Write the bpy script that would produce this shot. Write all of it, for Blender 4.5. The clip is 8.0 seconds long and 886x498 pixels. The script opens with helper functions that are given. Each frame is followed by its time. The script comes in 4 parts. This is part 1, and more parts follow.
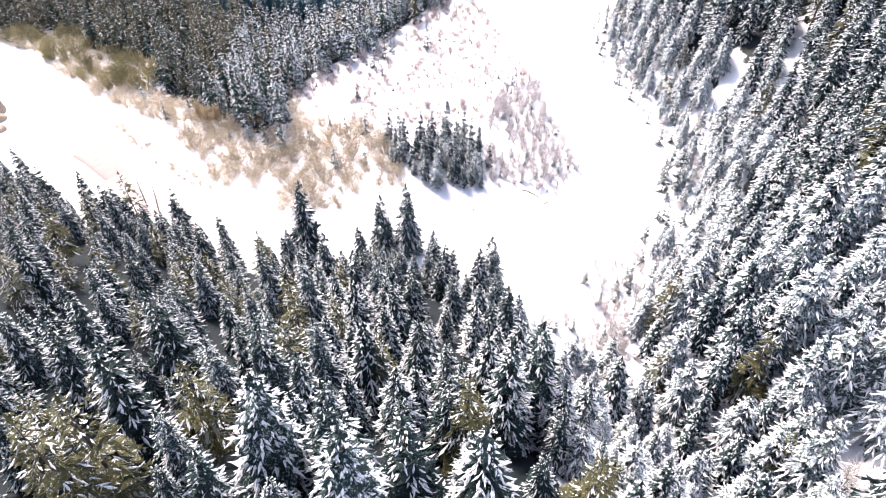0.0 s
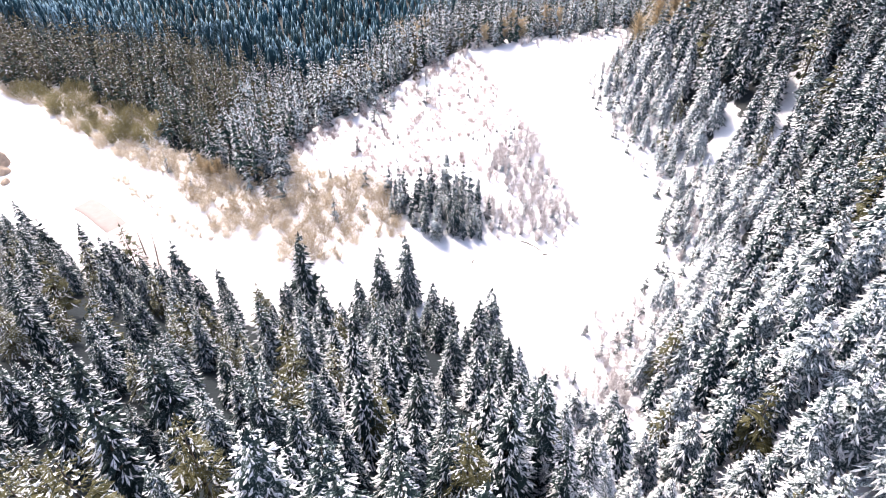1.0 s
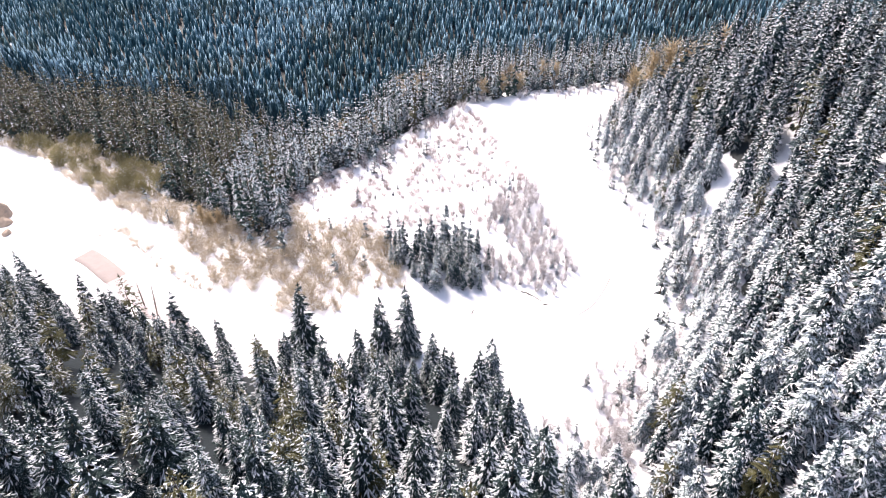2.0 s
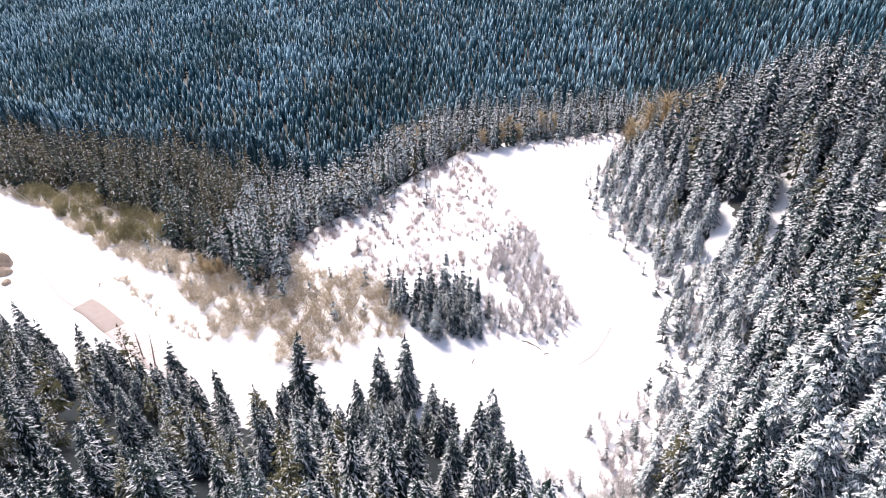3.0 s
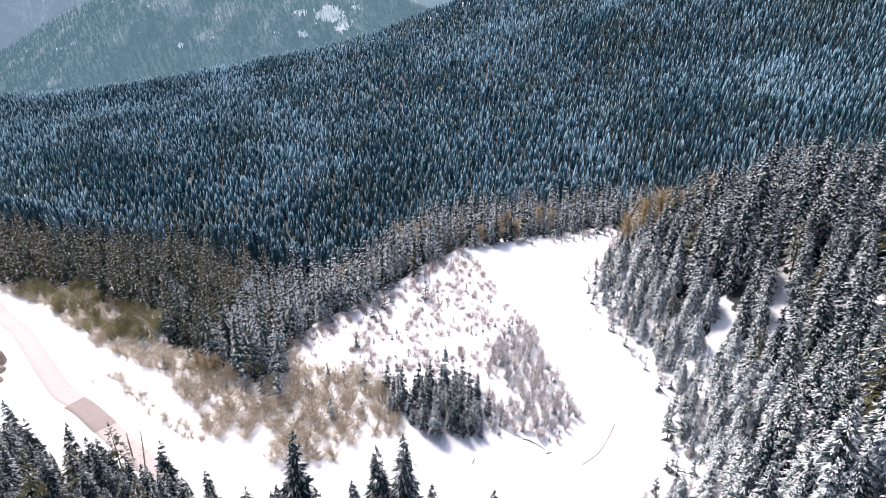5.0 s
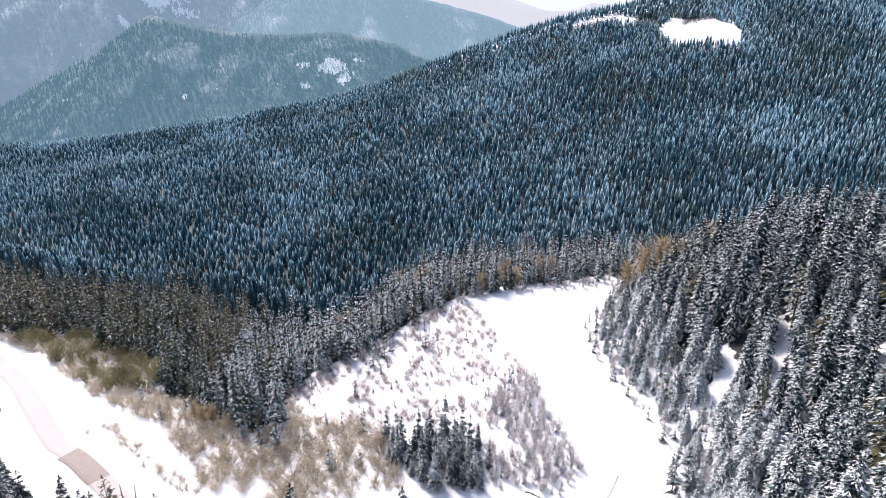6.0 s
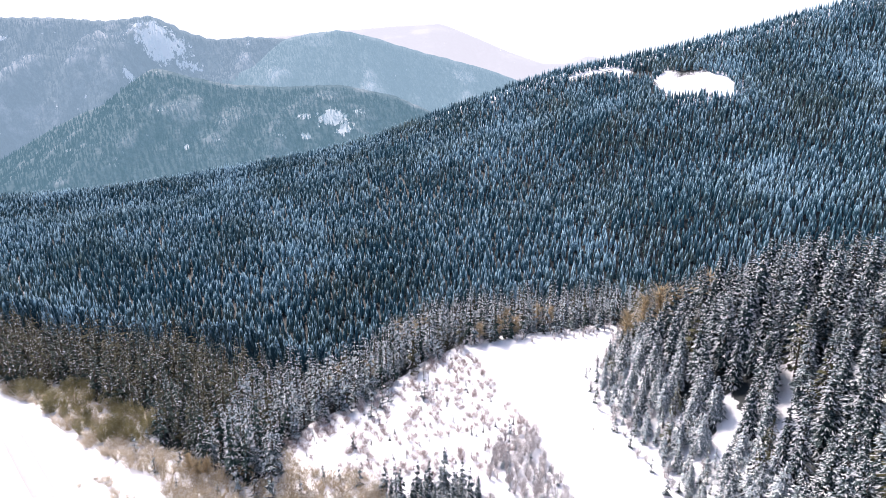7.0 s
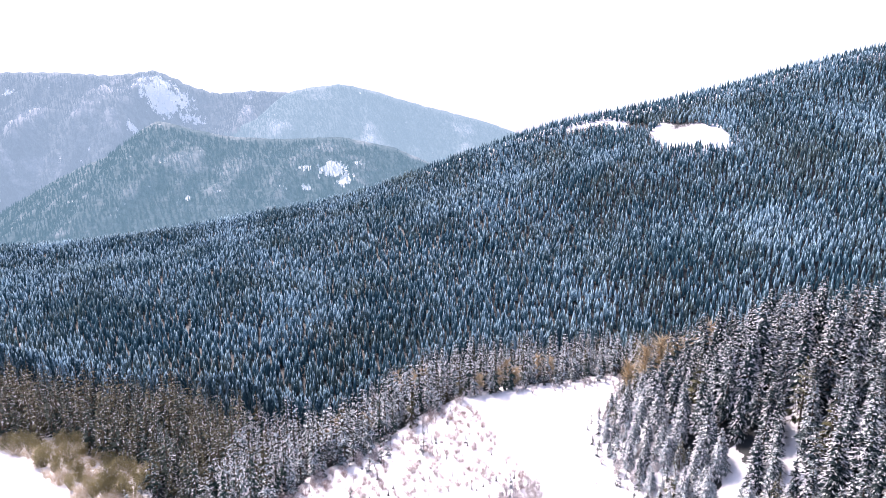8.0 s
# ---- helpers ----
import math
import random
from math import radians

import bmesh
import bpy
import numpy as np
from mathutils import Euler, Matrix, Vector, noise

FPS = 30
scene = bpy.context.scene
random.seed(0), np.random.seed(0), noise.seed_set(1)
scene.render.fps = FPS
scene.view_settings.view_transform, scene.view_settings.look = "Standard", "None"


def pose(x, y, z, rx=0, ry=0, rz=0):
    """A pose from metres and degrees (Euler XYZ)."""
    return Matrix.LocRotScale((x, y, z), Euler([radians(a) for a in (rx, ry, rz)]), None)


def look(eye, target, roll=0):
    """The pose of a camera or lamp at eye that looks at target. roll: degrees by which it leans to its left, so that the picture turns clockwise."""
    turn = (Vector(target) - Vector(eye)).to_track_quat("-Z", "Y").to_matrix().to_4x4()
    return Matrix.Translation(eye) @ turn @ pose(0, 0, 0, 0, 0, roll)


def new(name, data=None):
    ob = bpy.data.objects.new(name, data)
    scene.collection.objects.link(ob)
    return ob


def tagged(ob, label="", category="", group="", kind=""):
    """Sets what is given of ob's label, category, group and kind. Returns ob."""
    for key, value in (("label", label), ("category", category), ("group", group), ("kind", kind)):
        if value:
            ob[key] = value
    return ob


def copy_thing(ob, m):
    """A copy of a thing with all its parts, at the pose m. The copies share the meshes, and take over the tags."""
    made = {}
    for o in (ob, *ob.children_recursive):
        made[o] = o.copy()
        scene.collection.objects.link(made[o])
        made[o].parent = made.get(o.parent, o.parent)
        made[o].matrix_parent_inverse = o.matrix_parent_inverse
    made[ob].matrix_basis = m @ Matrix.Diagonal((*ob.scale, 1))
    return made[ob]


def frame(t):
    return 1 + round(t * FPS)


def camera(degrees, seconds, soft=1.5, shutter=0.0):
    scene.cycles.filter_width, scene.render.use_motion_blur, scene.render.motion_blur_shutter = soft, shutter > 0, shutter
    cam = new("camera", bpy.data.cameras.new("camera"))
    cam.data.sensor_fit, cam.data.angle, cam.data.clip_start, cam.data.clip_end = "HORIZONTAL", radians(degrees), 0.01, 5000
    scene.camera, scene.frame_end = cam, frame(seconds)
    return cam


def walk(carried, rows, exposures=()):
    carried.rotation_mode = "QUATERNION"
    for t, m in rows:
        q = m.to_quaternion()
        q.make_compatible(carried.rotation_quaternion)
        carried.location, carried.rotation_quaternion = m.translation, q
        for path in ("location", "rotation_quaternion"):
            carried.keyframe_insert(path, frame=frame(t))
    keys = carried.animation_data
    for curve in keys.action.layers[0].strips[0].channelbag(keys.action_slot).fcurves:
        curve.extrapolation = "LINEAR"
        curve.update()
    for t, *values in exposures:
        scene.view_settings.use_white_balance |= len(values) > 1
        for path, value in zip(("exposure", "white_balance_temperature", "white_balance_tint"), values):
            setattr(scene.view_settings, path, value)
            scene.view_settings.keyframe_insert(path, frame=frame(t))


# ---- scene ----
cam = camera(64.4, 8.0, soft=0.9)
EYE = 134.0
ROWS = [
    (0.0, 44.800, -0.000, -0.000),
    (0.5, 46.905, -0.005, -0.057),
    (1.0, 48.998, 0.021, -0.084),
    (1.5, 51.053, 0.046, -0.126),
    (3.0, 57.054, 0.149, -0.209),
    (3.5, 58.975, 0.213, -0.249),
    (4.0, 60.921, 0.217, -0.283),
    (4.5, 62.838, 0.247, -0.338),
    (6.0, 68.693, 0.298, -0.386),
    (6.5, 70.635, 0.304, -0.419),
    (7.0, 72.662, 0.325, -0.467),
    (7.5, 74.706, 0.373, -0.503),
    (8.0, 76.746, 0.385, -0.545),
]
EXPOSURES = [(0.0, 1.2, 6700, 17), (1.5, 1.05, 6700, 17), (3.0, 0.65, 6650, 16), (4.5, 0.4, 6550, 15), (6.5, 0.47, 6350, 14), (7.0, 0.58, 6400, 17), (8.0, 0.92, 6500, 26)]
walk(cam, [(t, pose(0, 0, EYE, rx, ry, rz)) for t, rx, ry, rz in ROWS], EXPOSURES)

# ---- light: a winter sun ahead, high over the far ridge, spread wide by thin cloud ----
SUN_UP, SUN_TURN = 47.0, -30.0  # degrees over the horizon, degrees right of straight ahead
world = bpy.data.worlds.new("winter_sky")
scene.world = world
world.use_nodes = True
wn, wl = world.node_tree.nodes, world.node_tree.links
sky = wn.new("ShaderNodeTexSky")
sky.sky_type, sky.sun_disc = "NISHITA", False
sky.sun_elevation, sky.sun_rotation = radians(SUN_UP), radians(SUN_TURN)
sky.altitude, sky.air_density, sky.dust_density, sky.ozone_density = 1200, 1.0, 3.0, 1.0
# thin bright haze, thickest towards the horizon all round
wtc, wsep, wmix = wn.new("ShaderNodeTexCoord"), wn.new("ShaderNodeSeparateXYZ"), wn.new("ShaderNodeMix")
wl.new(wtc.outputs["Generated"], wsep.inputs[0])
wramp = wn.new("ShaderNodeValToRGB")
wramp.color_ramp.elements[0].position, wramp.color_ramp.elements[0].color = 0.0, (0.92, 0.92, 0.92, 1)
wramp.color_ramp.elements[1].position, wramp.color_ramp.elements[1].color = 0.75, (0.1, 0.1, 0.1, 1)
wl.new(wsep.outputs["Z"], wramp.inputs["Fac"])
wmix.data_type = "RGBA"
wl.new(wramp.outputs["Color"], wmix.inputs[0])
wl.new(sky.outputs[0], wmix.inputs[6])
wmix.inputs[7].default_value = (4.8, 5.15, 5.9, 1)
wl.new(wmix.outputs[2], wn["Background"].inputs["Color"])
wn["Background"].inputs["Strength"].default_value = 0.15
sun = new("sun", bpy.data.lights.new("sun", "SUN"))
sun.data.energy, sun.data.angle, sun.data.color = 4.7, radians(15.0), (1.0, 0.91, 0.82)
a, b = radians(SUN_TURN), radians(SUN_UP)
sun.matrix_world = look((0, 0, 400), Vector((0, 0, 400)) - Vector((math.sin(a) * math.cos(b), math.cos(a) * math.cos(b), math.sin(b))))


# ---- materials ----
def material(name, rough=0.8):
    m = bpy.data.materials.new(name)
    m.use_nodes = True
    n, l = m.node_tree.nodes, m.node_tree.links
    bsdf = n["Principled BSDF"]
    bsdf.inputs["Roughness"].default_value = rough
    bsdf.inputs["Specular IOR Level"].default_value = 0.2
    return m, n, l, bsdf


def noise_node(n, l, scale, detail=3.0, stretch=(1, 1, 1), rough=0.55, space="Object"):
    tc = n.new("ShaderNodeTexCoord")
    mp = n.new("ShaderNodeMapping")
    mp.inputs["Scale"].default_value = stretch
    tx = n.new("ShaderNodeTexNoise")
    tx.inputs["Scale"].default_value, tx.inputs["Detail"].default_value, tx.inputs["Roughness"].default_value = scale, detail, rough
    l.new(tc.outputs[space], mp.inputs["Vector"])
    l.new(mp.outputs[0], tx.inputs["Vector"])
    return tx.outputs["Fac"]


def ramp(n, l, fac, *stops):
    r = n.new("ShaderNodeValToRGB")
    while len(r.color_ramp.elements) < len(stops):
        r.color_ramp.elements.new(0.5)
    for e, (p, c) in zip(r.color_ramp.elements, stops):
        e.position = p
        e.color = (*c, 1) if len(c) == 3 else c
    l.new(fac, r.inputs["Fac"])
    return r.outputs["Color"]


def mix(n, l, fac, one, two, kind="MIX"):
    m = n.new("ShaderNodeMix")
    m.data_type, m.blend_type = "RGBA", kind
    for sock, v in ((m.inputs[0], fac), (m.inputs[6], one), (m.inputs[7], two)):
        if isinstance(v, (int, float)):
            sock.default_value = v
        elif isinstance(v, tuple):
            sock.default_value = (*v, 1)
        else:
            l.new(v, sock)
    return m.outputs[2]


def maths(n, l, op, one, two=0.0, three=0.0):
    m = n.new("ShaderNodeMath")
    m.operation = op
    for sock, v in zip(m.inputs, (one, two, three)):
        if isinstance(v, (int, float)):
            sock.default_value = v
        else:
            l.new(v, sock)
    return m.outputs[0]


def bump(n, l, bsdf, fac, strength, distance):
    bm = n.new("ShaderNodeBump")
    bm.inputs["Strength"].default_value, bm.inputs["Distance"].default_value = strength, distance
    l.new(fac, bm.inputs["Height"])
    l.new(bm.outputs[0], bsdf.inputs["Normal"])


def facing_up(n):
    g = n.new("ShaderNodeNewGeometry")
    s = n.new("ShaderNodeSeparateXYZ")
    return g, s


SNOW = (0.86, 0.85, 0.87)


def snow_material(name):
    """Open snow; where the trees stand close it is painted dark in patches, for the shade between them."""
    m, n, l, b = material(name, 0.6)
    big = noise_node(n, l, 0.05, 4)
    small = noise_node(n, l, 1.2, 4)
    col = mix(n, l, maths(n, l, "MULTIPLY", big, 0.5), SNOW, (0.80, 0.79, 0.82))
    # mask for the painted shade, its edge broken up by noise
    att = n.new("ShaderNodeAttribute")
    att.attribute_name = "floor_shade"
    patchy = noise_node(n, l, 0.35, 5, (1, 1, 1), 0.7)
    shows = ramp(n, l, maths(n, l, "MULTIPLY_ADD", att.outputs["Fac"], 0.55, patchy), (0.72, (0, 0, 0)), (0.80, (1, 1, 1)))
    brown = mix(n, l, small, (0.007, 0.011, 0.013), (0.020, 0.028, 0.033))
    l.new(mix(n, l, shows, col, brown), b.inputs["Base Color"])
    bump(n, l, b, small, 0.35, 0.25)
    return m


def pad_material(name, scale=4.6, more=0.0):
    """Snow lying on sprays of needles, which poke through it in many small places and hang bare beneath."""
    m, n, l, b = material(name, 0.65)
    fine = noise_node(n, l, scale, 5, (1, 1, 1.4), 0.75)
    info = n.new("ShaderNodeObjectInfo")
    g, s = facing_up(n)
    l.new(g.outputs["Normal"], s.inputs[0])
    cover = maths(n, l, "ADD", maths(n, l, "MULTIPLY_ADD", info.outputs["Random"], 0.07, fine), more)
    cover = maths(n, l, "MULTIPLY_ADD", s.outputs["Z"], 0.13, cover)
    col = ramp(n, l, cover, (0.50, (0.010, 0.016, 0.017)), (0.57, (0.34, 0.38, 0.40)), (0.66, (0.83, 0.83, 0.85)))
    l.new(col, b.inputs["Base Color"])
    bump(n, l, b, fine, 0.7, 0.12)
    return m


def needle_material(name, dark, light, frost, scale=1.6, stretch=(1, 1, 1)):
    """Needles of two greens with frost caught in them; frost: how much of it is white."""
    m, n, l, b = material(name, 0.75)
    info = n.new("ShaderNodeObjectInfo")
    tone = noise_node(n, l, 0.6, 2)
    green = mix(n, l, tone, dark, light)
    green = mix(n, l, maths(n, l, "MULTIPLY", info.outputs["Random"], 0.45), green, light)
    fine = noise_node(n, l, scale, 5, stretch, 0.75)
    g, s = facing_up(n)
    l.new(g.outputs["Normal"], s.inputs[0])
    lift = maths(n, l, "MULTIPLY_ADD", s.outputs["Z"], 0.12, fine)
    lift = maths(n, l, "MULTIPLY_ADD", info.outputs["Random"], 0.08, maths(n, l, "SUBTRACT", lift, 0.04))
    white = ramp(n, l, lift, (0.72 - 0.4 * frost, (0, 0, 0)), (0.86 - 0.4 * frost, (1, 1, 1)))
    l.new(mix(n, l, white, green, (0.55, 0.62, 0.65)), b.inputs["Base Color"])
    bump(n, l, b, fine, 0.6, 0.1)
    return m


def forest_material(name, dark, light, brown, frost, scale=0.8):
    """Far trees: each one (an island) has its own tone and its own share of snow, in clumps on the crown; whole stands
    are browner or whiter. Distance haze is put into the colours as blue.
    """
    m, n, l, b = material(name, 0.85)
    g, s = facing_up(n)
    rnd = g.outputs["Random Per Island"]
    green = mix(n, l, rnd, dark, light)
    stand = ramp(n, l, maths(n, l, "MULTIPLY_ADD", rnd, 0.25, noise_node(n, l, 0.011, 4, (1, 1, 1), 0.6)), (0.60, (0, 0, 0)), (0.76, (1, 1, 1)))
    green = mix(n, l, stand, green, brown)
    fine = noise_node(n, l, scale, 4, (1, 1, 0.7), 0.8)
    l.new(g.outputs["Normal"], s.inputs[0])
    lift = maths(n, l, "MULTIPLY_ADD", s.outputs["Z"], 0.16, fine)
    lift = maths(n, l, "MULTIPLY_ADD", rnd, 0.16, maths(n, l, "SUBTRACT", lift, 0.08))
    lift = maths(n, l, "MULTIPLY_ADD", noise_node(n, l, 0.008, 4), 0.50, maths(n, l, "SUBTRACT", lift, 0.25))
    tc, sx = n.new("ShaderNodeTexCoord"), n.new("ShaderNodeSeparateXYZ")
    l.new(tc.outputs["Object"], sx.inputs[0])
    lift = maths(n, l, "MULTIPLY_ADD", sx.outputs["X"], 0.00001, lift)
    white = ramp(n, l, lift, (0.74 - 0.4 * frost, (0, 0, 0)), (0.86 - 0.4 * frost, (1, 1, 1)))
    # the snow is tinted blue too, haze put into its colour
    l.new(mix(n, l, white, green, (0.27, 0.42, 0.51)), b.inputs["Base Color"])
    return m


def bark_material(name, one, two, frost=0.0):
    m, n, l, b = material(name, 0.9)
    fine = noise_node(n, l, 4.0, 4, (1, 1, 0.3))
    info = n.new("ShaderNodeObjectInfo")
    col = mix(n, l, maths(n, l, "MULTIPLY_ADD", info.outputs["Random"], 0.7, maths(n, l, "MULTIPLY", fine, 0.6)), one, two)
    if frost:
        spots = noise_node(n, l, 1.3, 4, (1, 1, 1), 0.7)
        col = mix(n, l, ramp(n, l, spots, (0.66 - 0.4 * frost, (0, 0, 0)), (0.78 - 0.4 * frost, (1, 1, 1))), col, (0.78, 0.76, 0.77))
    l.new(col, b.inputs["Base Color"])
    bump(n, l, b, fine, 0.6, 0.03)
    return m


M_SNOW = snow_material("snow_ground")
M_PAD = pad_material("snow_on_branches")
M_NEEDLE = needle_material("spruce_needles", (0.004, 0.012, 0.012), (0.016, 0.037, 0.036), 0.20, 4.4)
M_FIR = needle_material("fir_needles", (0.004, 0.013, 0.014), (0.018, 0.042, 0.045), 0.27, 2.6)
M_FIR_PAD = pad_material("snow_on_fir_branches", 2.8, 0.03)
M_PALE = needle_material("snowy_needles", (0.012, 0.024, 0.025), (0.050, 0.072, 0.072), 0.44, 3.4)
M_PALE_PAD = pad_material("deep_snow_on_branches", 3.4, 0.07)
M_YOUNG = needle_material("rimed_needles", (0.020, 0.040, 0.044), (0.060, 0.090, 0.094), 0.58, 2.4)
M_WOOD = needle_material("wood_needles", (0.005, 0.014, 0.014), (0.024, 0.056, 0.047), 0.24, 1.5)
M_WOOD_DARK = needle_material("dark_wood_needles", (0.006, 0.014, 0.011), (0.026, 0.044, 0.034), 0.14, 1.5)
M_WOOD_BROWN = needle_material("olive_brown_wood_needles", (0.022, 0.024, 0.012), (0.085, 0.078, 0.040), 0.16, 1.3)
M_WOOD_RIMED = needle_material("rimed_wood_needles", (0.010, 0.024, 0.027), (0.036, 0.068, 0.066), 0.47, 1.5)
M_WOOD_PAD = pad_material("snow_on_wood_branches", 1.5, 0.09)
M_OLIVE = needle_material("olive_needles", (0.024, 0.027, 0.011), (0.085, 0.078, 0.030), 0.17, 4.2)
# needle colours shifted to blue and evened out, painting in the distance haze
M_FAR = forest_material("haze_tinted_far_needles", (0.020, 0.062, 0.084), (0.048, 0.128, 0.166), (0.062, 0.096, 0.092), 0.42, 1.0)
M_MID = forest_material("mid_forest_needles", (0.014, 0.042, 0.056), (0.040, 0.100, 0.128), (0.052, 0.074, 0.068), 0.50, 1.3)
M_BARK = bark_material("bark", (0.05, 0.04, 0.032), (0.14, 0.11, 0.09))
M_TWIG = bark_material("tan_twigs", (0.27, 0.215, 0.14), (0.57, 0.485, 0.35), 0.36)
M_FROST = bark_material("frosted_twigs", (0.19, 0.16, 0.155), (0.40, 0.35, 0.34), 0.52)
M_FROSTY = needle_material("frosted_needles", (0.010, 0.020, 0.018), (0.045, 0.064, 0.058), 0.40, 4.2)
M_LARCH = bark_material("larch_twigs", (0.30, 0.225, 0.13), (0.48, 0.385, 0.245), 0.2)
M_SHRUB = bark_material("pinkish_shrub_twigs", (0.22, 0.165, 0.155), (0.43, 0.35, 0.33), 0.34)
M_BUSH = bark_material("olive_bush_twigs", (0.095, 0.090, 0.035), (0.34, 0.30, 0.16), 0.22)


# ---- the lie of the land ----
def smooth(v):
    v = np.clip(v, 0, 1)
    return v * v * (3 - 2 * v)


def soft_max(p, q, k):
    return 0.5 * (p + q + np.sqrt((p - q) ** 2 + k * k))


def foot_line(x):
    """Where the wooded slope under the camera meets the snowfield."""
    return np.interp(x, (-374.7, -193.1, -121.9, -101.0, -84.9, -56.3, -2.1, 12.4, 21.9, 31.6, 65.2), (282.5, 195.3, 155.3, 142.9, 141.1, 126.5, 120.0, 116.3, 104.0, 90.4, 52.1))


def hill_line(y):
    """Where the wooded hill beside the snowfield begins."""
    return np.interp(y, (-13.4, 52.1, 92.4, 116.3, 128.4, 142.0, 182.0, 224.1, 250.7, 282.5, 301.1, 329.4), (45.6, 36.9, 37.9, 45.4, 51.1, 64.7, 71.3, 61.2, 60.6, 75.8, 85.9, 106.6))


def forest_line(x):
    """The near edge of the wood beyond the snowfield."""
    return np.interp(x, (-358.1, -232.0, -175.5, -110.3, -93.4, -50.3, -28.8, -4.5, 12.4, 82.2, 101.3, 136.5, 175.5, 229.5, 358.4), (329.4, 282.5, 256.7, 250.0, 232.6, 215.4, 238.0, 266.9, 286.7, 303.1, 296.3, 261.1, 215.4, 157.1, 52.1))


def ripple(x, y, size, seed):
    r = np.random.RandomState(seed)
    total = np.zeros(np.broadcast(x, y).shape)
    for _ in range(7):
        ang, ph, f = r.uniform(0, math.pi), r.uniform(0, 6.28), r.uniform(0.6, 1.7) / size
        total += np.sin((np.cos(ang) * x + np.sin(ang) * y) * f * 6.28 + ph)
    return total / 4


def land(x, y):
    x, y = np.asarray(x, float), np.asarray(y, float)
    near = 0.72 * soft_max(foot_line(x) + 2 - y, 0, 8) - 2
    near = 92 - soft_max(92 - near, 0, 10)
    # the hill: rises from its foot to a crest that runs away from the camera and down
    s = 0.826 * (x - 82) + 0.564 * (y - 297)
    u = 0.564 * (x - 82) - 0.826 * (y - 297)
    crest = 0.55 * np.clip(u, -60, 230) + 6
    rise = 0.84 * soft_max(x - hill_line(y), 0, 6) - 1
    cap = crest - 0.45 * soft_max(s, 0, 15)
    hill = 0.5 * (rise + cap - np.sqrt((rise - cap) ** 2 + 60))
    ground = soft_max(near, soft_max(hill, 0, 4) - 1.5, 5) - 1
    # beyond the edge of the wood the ground falls into the valley
    past = (y - forest_line(x)) * (1 + 0.8 * smooth((x - 95) / 30))
    ground = ground - 0.10 * np.clip(past, 0, 90) - 0.60 * soft_max(past - 80, 0, 30) * smooth((past + 100) / 100)
    ground = ground - 0.05 * np.clip(-x - 10, 0, 60) * smooth((y - 195) / 60)
    ridge = sum(np.interp(x + d, (-1500, -950, -640, -456, -210, 13, 247, 388, 621, 928, 1600), (-235, -213, -186, -160, -108, -32, 40, 74, 131, 190, 300)) for d in (-70, 0, 70)) / 3
    far = -175 + (ridge + 175) * np.clip((y - 640) / 860, -0.2, 1) - 0.5 * np.clip(y - 1510, 0, 1500)
    far = far + 10 * ripple(x, y, 420, 3) * smooth((y - 700) / 200)
    ground = np.where(y > 290, soft_max(ground, np.where(y < 900, np.maximum(far, -215), far), 12), ground)
    return ground + 0.35 * ripple(x, y, 26, 8) * smooth(y / 20 + 3)


def mesh_object(name, verts, faces, mats, parent=None, smooth_faces=False, slots=None):
    me = bpy.data.meshes.new(name)
    me.from_pydata(verts if isinstance(verts, list) else verts.tolist(), [], faces if isinstance(faces, list) else faces.tolist())
    for mt in mats:
        me.materials.append(mt)
    if slots is not None:
        me.polygons.foreach_set("material_index", np.asarray(slots, np.int32))
    if smooth_faces:
        me.polygons.foreach_set("use_smooth", np.ones(len(me.polygons), bool))
    me.update()
    ob = new(name, me)
    ob.parent = parent
    return ob


def spread(lo, hi, fine_lo, fine_hi, fine, growth=1.12):
    mid = list(np.arange(fine_lo, fine_hi + 0.1, fine))
    out, step = [fine_hi], fine
    while out[-1] < hi:
        step = min(step * growth, 60)
        out.append(out[-1] + step)
    low, step = [fine_lo], fine
    while low[-1] > lo:
        step = min(step * growth, 60)
        low.append(low[-1] - step)
    return np.array(low[:0:-1] + mid + out[1:])


xs, ys = spread(-4600, 4600, -180, 150, 3.5), spread(-700, 4700, 20, 320, 3.5)
gx, gy = np.meshgrid(xs, ys)
gz = land(gx, gy)
w, h = len(xs), len(ys)
idx = np.arange(w * h).reshape(h, w)
quads = np.stack([idx[:-1, :-1], idx[:-1, 1:], idx[1:, 1:], idx[1:, :-1]], -1).reshape(-1, 4)
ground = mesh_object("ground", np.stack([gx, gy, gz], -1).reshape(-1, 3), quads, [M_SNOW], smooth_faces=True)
tagged(ground, "snow-covered mountain ground with an open white run", "ground", kind="structure")


